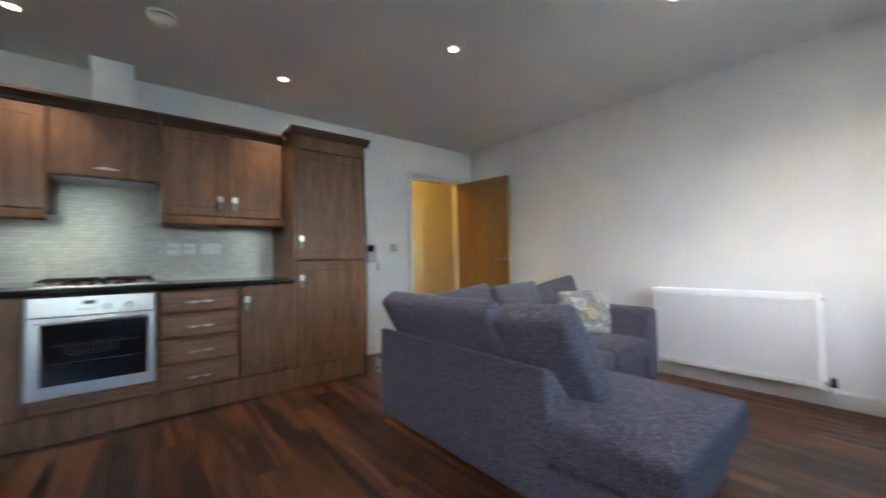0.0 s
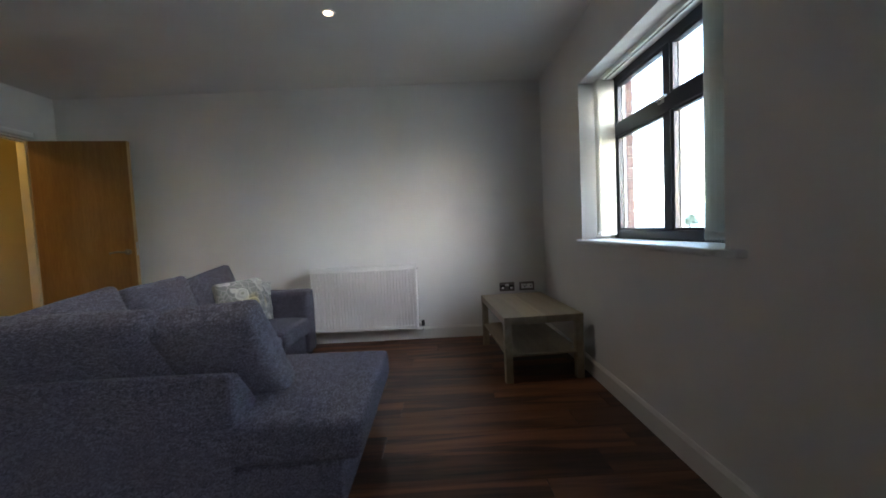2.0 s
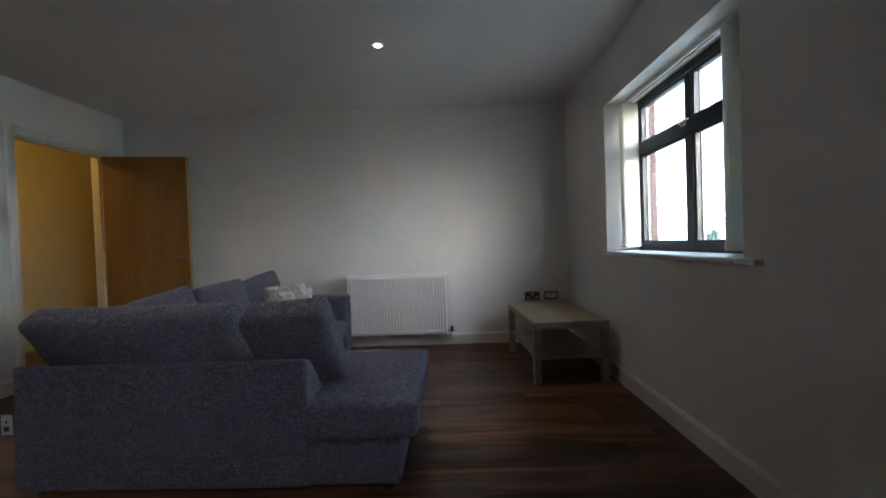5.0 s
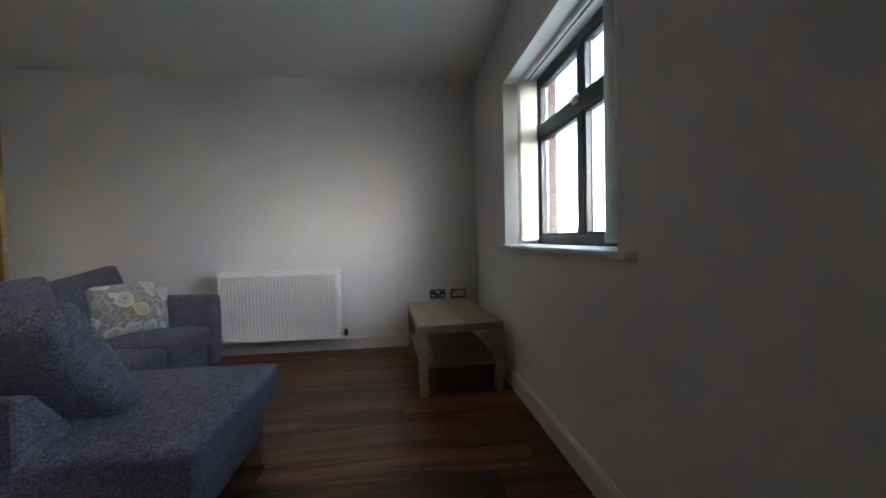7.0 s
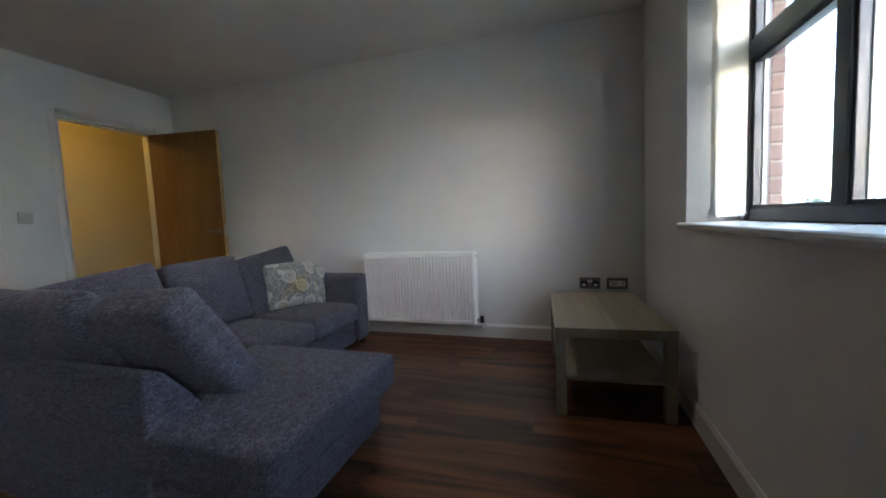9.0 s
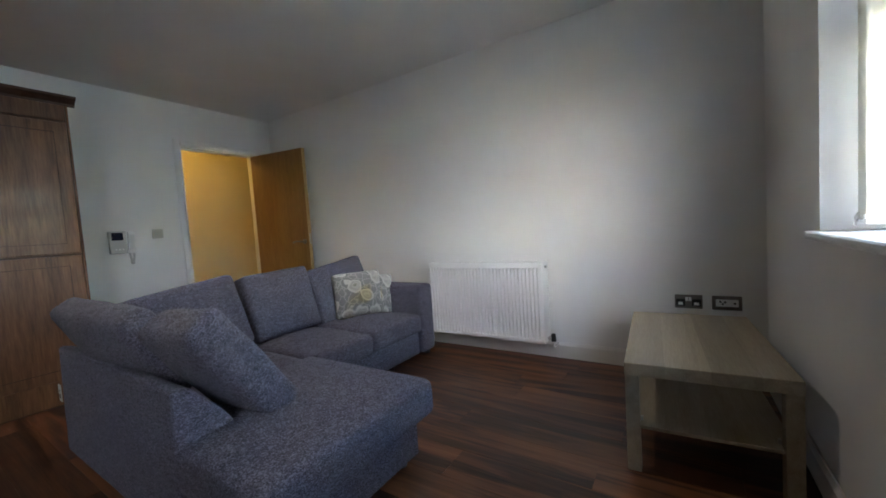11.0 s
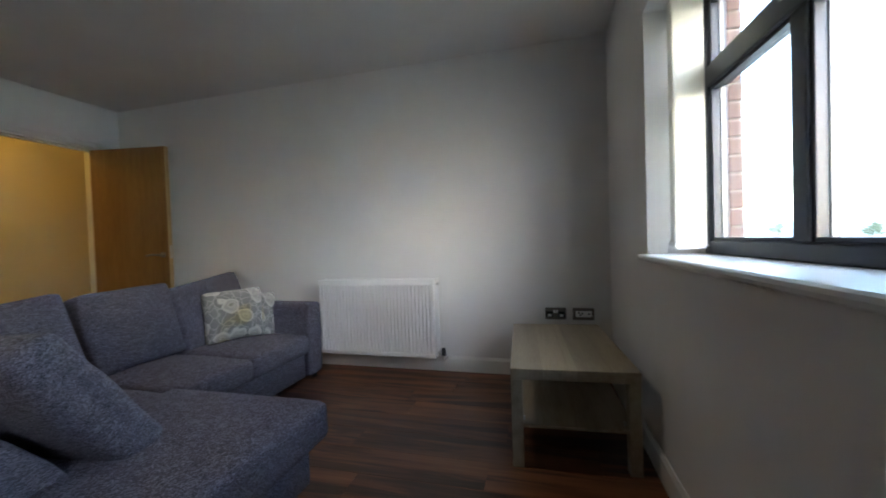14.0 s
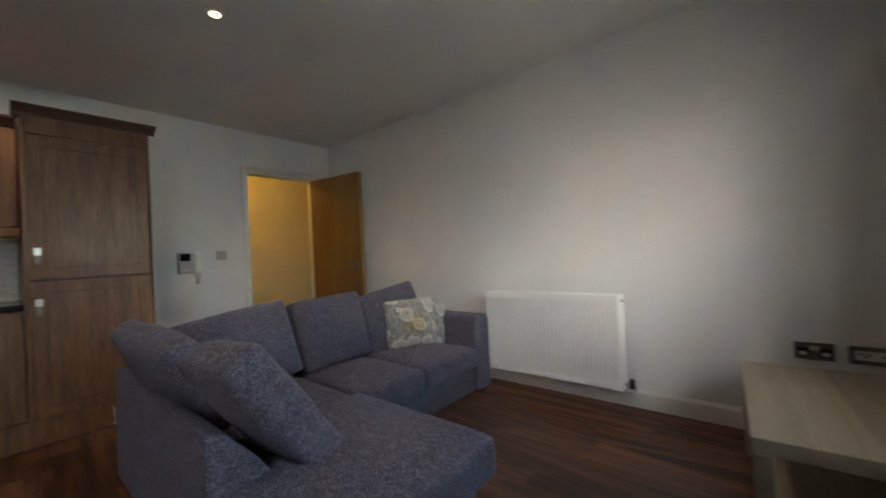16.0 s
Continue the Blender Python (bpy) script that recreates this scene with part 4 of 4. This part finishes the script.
tile_ob = new("mosaic_tiles", tile_mesh)
tile_ob.parent = splash
tagged(tile_ob, kind="stuff")


# ---- sockets, switches, intercom ----
def double_socket(centre, face, mat, insert):
    s = thing("double_socket", "metal double power socket with pale inserts" if mat is NICKEL else "white plastic double power socket", "socket", "wall sockets", at=centre, rz=face)
    part("plate", box((-0.073, 0, -0.043), (0.073, 0.008, 0.043), 0.003, 3), mat, s)
    for k in (-1, 1):
        i = part("insert", box((k * 0.042 - 0.024, 0.0075, -0.028), (k * 0.042 + 0.024, 0.0092, 0.016), 0.0015), insert, s)
        for dx, dz, a, b in ((0, 0.006, 0.002, 0.0045), (-0.011, -0.014, 0.0035, 0.002), (0.011, -0.014, 0.0035, 0.002)):
            part("pin_hole", box((k * 0.042 + dx - a, 0.009, dz - b), (k * 0.042 + dx + a, 0.0097, dz + b)), BLACK, i)
        part("rocker", box((k * 0.009 - 0.007, 0.0075, 0.004), (k * 0.009 + 0.007, 0.0115, 0.028), 0.0015), PLASTIC, s)
        part("shutter", box((k * 0.042 - 0.013, 0.009, -0.022), (k * 0.042 + 0.013, 0.0098, -0.004), 0.001), PLASTIC, i, "pale pin shutter")
    return s


double_socket((X1 - 0.001, 0.622, 0.470), 90, NICKEL, BLACK)
m = thing("media_socket", "metal aerial and telephone plate with pale inserts", "socket", "wall sockets", at=(X1 - 0.001, 0.429, 0.469), rz=90)
part("plate", box((-0.073, 0, -0.043), (0.073, 0.008, 0.043), 0.003, 3), NICKEL, m)
part("insert", box((-0.056, 0.0075, -0.022), (0.054, 0.010, 0.022), 0.0015), PLASTIC, m, "pale plastic module")
for x, z in ((0.032, 0.008), (0.02, -0.006), (0.008, 0.006), (-0.038, 0.0)):
    part("port", cyl((x, 0.0095, z), (x, 0.0115, z), 0.006, 12), BLACK, m, "black aerial port")
double_socket((0.987, Y1 - 0.0095, 1.141), 180, PLASTIC, PLASTIC)
for x in (0.736, 0.841):
    s = thing("fused_switch", "white plastic single fused switch", "switch", "splashback switches", at=(x, Y1 - 0.0095, 1.141), rz=180)
    part("plate", box((-0.04, 0, -0.042), (0.04, 0.009, 0.042), 0.003, 3), PLASTIC, s)
    part("rocker", box((-0.009, 0.009, -0.014), (0.009, 0.0125, 0.014), 0.002), GREYPLASTIC, s)
    part("fuse_slot", box((0.018, 0.009, -0.01), (0.03, 0.0102, 0.01)), GREYPLASTIC, s)

s = thing("light_switch", "white plastic double light switch", "switch", at=(2.777, Y1 - 0.001, 1.158), rz=180)
part("plate", box((-0.043, 0, -0.043), (0.043, 0.011, 0.043), 0.003, 3), SWITCHPLATE, s)
for k in (-1, 1):
    part("rocker", box((k * 0.012 - 0.007, 0.011, -0.012), (k * 0.012 + 0.007, 0.0145, 0.012), 0.0015), GREYPLASTIC, s)
    part("screw", cyl((k * 0.033, 0.0108, 0), (k * 0.033, 0.0118, 0), 0.0028, 8), CHROME, s)


def intercom():
    i = thing("intercom", "pale grey video entry phone with a hanging cord", "intercom", at=(2.508, Y1 - 0.001, 1.095), rz=180)
    part("body", box((-0.026, 0, -0.098), (0.098, 0.04, 0.098), 0.007, 3), GREYPLASTIC, i)
    part("screen", box((0.002, 0.0395, 0.018), (0.082, 0.0425, 0.086), 0.002), SCREEN, i, "small dark blue screen")
    h = part("handset", prism([(0.020, -0.098), (0.045, -0.092), (0.056, -0.06), (0.050, -0.03), (0.050, 0.03), (0.058, 0.065), (0.048, 0.094), (0.02, 0.098)], "x", -0.080, -0.030, 0.006), PLASTIC, i, "white handset on its cradle")
    for k in range(3):
        part("button", cyl((0.058 - 0.024 * k, 0.040, -0.062), (0.058 - 0.024 * k, 0.0425, -0.062), 0.006, 12), PLASTIC, i)
    pts = []
    for k in range(70):
        s = k / 69
        a = s * 22 * math.tau
        pts.append((-0.040 - 0.03 * s + 0.008 * math.cos(a), 0.022 + 0.008 * math.sin(a), -0.10 - 0.095 * math.sin(math.pi * s)))
    part("cord", tube(pts, 0.0042, 6), GREYPLASTIC, i, "coiled grey cord", True)
    return i


intercom()


# ---- ceiling fittings ----
def downlight(x, y):
    d = thing("downlight", "recessed ceiling spotlight, lit warm white", "ceiling light", "recessed ceiling spotlights", at=(x, y, H))
    ring = bmesh.new()
    seg = 32
    prof = [(0.025, -0.001), (0.028, -0.005), (0.040, -0.007), (0.044, -0.003), (0.044, 0.0), (0.025, 0.0)]
    rows = [[ring.verts.new((r * math.cos(k * math.tau / seg), r * math.sin(k * math.tau / seg), z)) for r, z in prof] for k in range(seg)]
    for k in range(seg):
        a, b = rows[k], rows[(k + 1) % seg]
        for j in range(len(prof)):
            n = (j + 1) % len(prof)
            ring.faces.new((a[j], b[j], b[n], a[n]))
    bmesh.ops.recalc_face_normals(ring, faces=ring.faces)
    part("bezel", ring, CHROME, d, "satin metal bezel", True)
    part("lamp_face", cyl((0, 0, -0.0035), (0, 0, -0.0005), 0.025, 28), LAMP, d, "glowing lamp face")
    li = bpy.data.lights.new("spot", "SPOT")
    li.energy, li.color, li.spot_size, li.spot_blend, li.shadow_soft_size = 0.55, (1.0, 0.86, 0.68), radians(95), 0.6, 0.03
    lo = new("spot", li)
    lo.parent = d
    lo.location = (0, 0, -0.03)
    return d


for x, y in ((2.833, 1.894), (2.18, 3.031), (1.389, 4.142), (-0.02, 4.17)):
    downlight(x, y)

a = thing("smoke_alarm", "round white ceiling smoke alarm", "smoke alarm", at=(0.625, 3.775, H))
part("base", cyl((0, 0, -0.012), (0, 0, 0), 0.070, 36), PLASTIC, a, "", True)
part("cover", cyl((0, 0, -0.050), (0, 0, -0.022), 0.046, 36, 0.064), PLASTIC, a, "", True)
part("vent_ring", cyl((0, 0, -0.022), (0, 0, -0.012), 0.058, 32), BLACK, a, "dark vent slot")
part("test_button", cyl((0.012, 0, -0.0525), (0.012, 0, -0.049), 0.010, 16), GREYPLASTIC, a)

hl = thing("hall_light", "warm ceiling light in the hallway", "ceiling light", at=(3.15, 5.45, H))
part("lamp_face", cyl((0, 0, -0.05), (0, 0, -0.002), 0.12, 32, 0.14), HALLLAMP, hl)
hd = bpy.data.lights.new("hall_lamp", "POINT")
hd.energy, hd.color, hd.shadow_soft_size = 0.30, (1.0, 0.60, 0.12), 0.1
ho = new("hall_lamp", hd)
ho.parent = hl
ho.location = (0, 0, -0.16)

# ---- outside ----
GZ = -3.0
gb = bmesh.new()
bmesh.ops.create_grid(gb, x_segments=2, y_segments=2, size=2500, matrix=Matrix.Translation((0, 0, GZ)))
setting(part("ground", gb, GROUND), "pale sunlit open ground below the flat", "ground")

eave = thing("eaves", "grey boarded eaves above the window", "eaves")
eave["kind"] = "structure"
part("soffit", box((X0 - 0.2, -0.62, 2.62), (X1 + 0.2, -0.122, 2.65)), SOFFIT, eave)
part("fascia", box((X0 - 0.2, -0.645, 2.59), (X1 + 0.2, -0.62, 2.80), 0.003), SOFFIT, eave)

outer = setting(part("wall_outer", wall_bm("x", -0.122, 0.075, (X0 - 0.2, X1 + 0.2), (GZ, 2.62), [(WIN[0] - 0.005, WIN[1] + 0.007, 0.90, 2.06), (WIN2[0] - 0.005, WIN2[1] + 0.007, 0.90, 2.06)]), MORTAR), "dark red brick outer wall with grey mortar", "wall")


def brick_mesh(a, b):
    bm = box(a, b, 0.004, 1)
    me = bpy.data.meshes.new("brick")
    bm.to_mesh(me)
    bm.free()
    me.materials.append(BRICK)
    return me


jamb_brick = brick_mesh((-0.008, -0.0375, -0.0325), (0.008, 0.0375, 0.0325))
for k in range(16):
    for x in (WIN[0] - 0.005, WIN[1] + 0.006):
        b = new("brick", jamb_brick)
        b.parent = outer
        b.location = (x, -0.085 + (0.0 if k % 2 else 0.002), 0.937 + 0.075 * k)


def tree(x, y, h, w, seed):
    t = thing("tree", "leafy green tree in the hazy distance", "tree", "trees beyond the open ground", at=(x, y, GZ))
    rng = random.Random(seed)
    tr = cyl((0, 0, 0), (0, 0, h * 0.55), w * 0.05, 8, w * 0.025)
    for k in range(5):
        a = rng.uniform(0, math.tau)
        add_cyl(tr, (0, 0, h * (0.25 + 0.06 * k)), (math.cos(a) * w * 0.3, math.sin(a) * w * 0.3, h * (0.5 + 0.06 * k)), w * 0.02, 6, w * 0.008)
    part("trunk", tr, BARK, t)
    vs, fs = [], []
    clumps = [(Vector((rng.gauss(0, w * 0.22), rng.gauss(0, w * 0.22), h * rng.uniform(0.3, 0.88))), w * rng.uniform(0.12, 0.24)) for _ in range(16)]
    for c, r in clumps:
        for _ in range(55):
            d = Vector((rng.gauss(0, 1), rng.gauss(0, 1), rng.gauss(0, 0.8))).normalized() * r * rng.uniform(0.5, 1.05)
            u = Vector((rng.gauss(0, 1), rng.gauss(0, 1), rng.gauss(0, 1))).normalized()
            v = u.orthogonal().normalized()
            q, s = c + d, w * rng.uniform(0.03, 0.06)
            n = len(vs)
            vs += [q - u * s, q + v * s * 0.6, q + u * s, q - v * s * 0.6]
            fs.append((n, n + 1, n + 2, n + 3))
    me = bpy.data.meshes.new("crown")
    me.from_pydata(vs, [], fs)
    me.materials.append(LEAF)
    new("crown", me).parent = t
    return t


def ridge():
    """A long ridge far beyond the trees; its glow stands in for haze."""
    vs, fs = [], []
    n = 120
    for k in range(n + 1):
        a = radians(-200 + 220 * k / n)
        h = 15 + 11 * noise.noise(Vector((k * 0.11, 3.1, 0))) + 2.5 * noise.noise(Vector((k * 0.6, 7.7, 0)))
        for r, z in ((330, GZ), (340, GZ + 0.6 * h), (372, GZ + h), (420, GZ)):
            vs.append((r * math.cos(a), r * math.sin(a), z))
        if k:
            b = 4 * (k - 1)
            fs += [(b + j, b + 4 + j, b + 5 + j, b + 1 + j) for j in range(3)]
    me = bpy.data.meshes.new("backdrop")
    me.from_pydata(vs, [], fs)
    me.materials.append(HAZE_GLOW)
    return setting(new("backdrop", me), "pale green hills, glowing in place of bright haze", "hills")


ridge()

rng = random.Random(11)
for k in range(7):
    a = radians(-56 + 10.4 * k + rng.uniform(-3, 3))
    d = rng.uniform(150, 210)
    tree(2 + d * math.cos(a), d * math.sin(a), rng.uniform(5.0, 7.5), rng.uniform(6, 10), k)

# ---- floor boards ----
def plank_mesh(length, width=0.1915):
    bm = box((0, 0, -0.0035), (width, length, 0.0), 0.0008, 1)
    me = bpy.data.meshes.new("plank")
    bm.to_mesh(me)
    bm.free()
    me.materials.append(PLANK)
    return me


made = {}
rng = random.Random(3)
W = 0.19
k = 0
x = X0
while x < X1 - 0.001:
    w = min(W, X1 - x)
    y = Y0 - rng.uniform(0, 1.2)
    while y < Y1 + 0.13:
        a, b = max(y, Y0), min(y + 1.2, Y1 + 0.13 if DOOR[0] - 0.1 < x < DOOR[1] else Y1)
        if b - a > 0.01:
            key = (round(b - a, 2), round(w, 3))
            if key not in made:
                made[key] = plank_mesh(key[0] - 0.0007, w - 0.0005)
            p = new("plank", made[key])
            p.parent = floor
            p.location = (x, a, 0)
        y += 1.2
    x += W
hallfloor = box((0.95, Y1 + 0.131, -0.0035), (HX - 0.15, 6.1, -0.0005))
part("hall_boards", hallfloor, PLANK, floor)
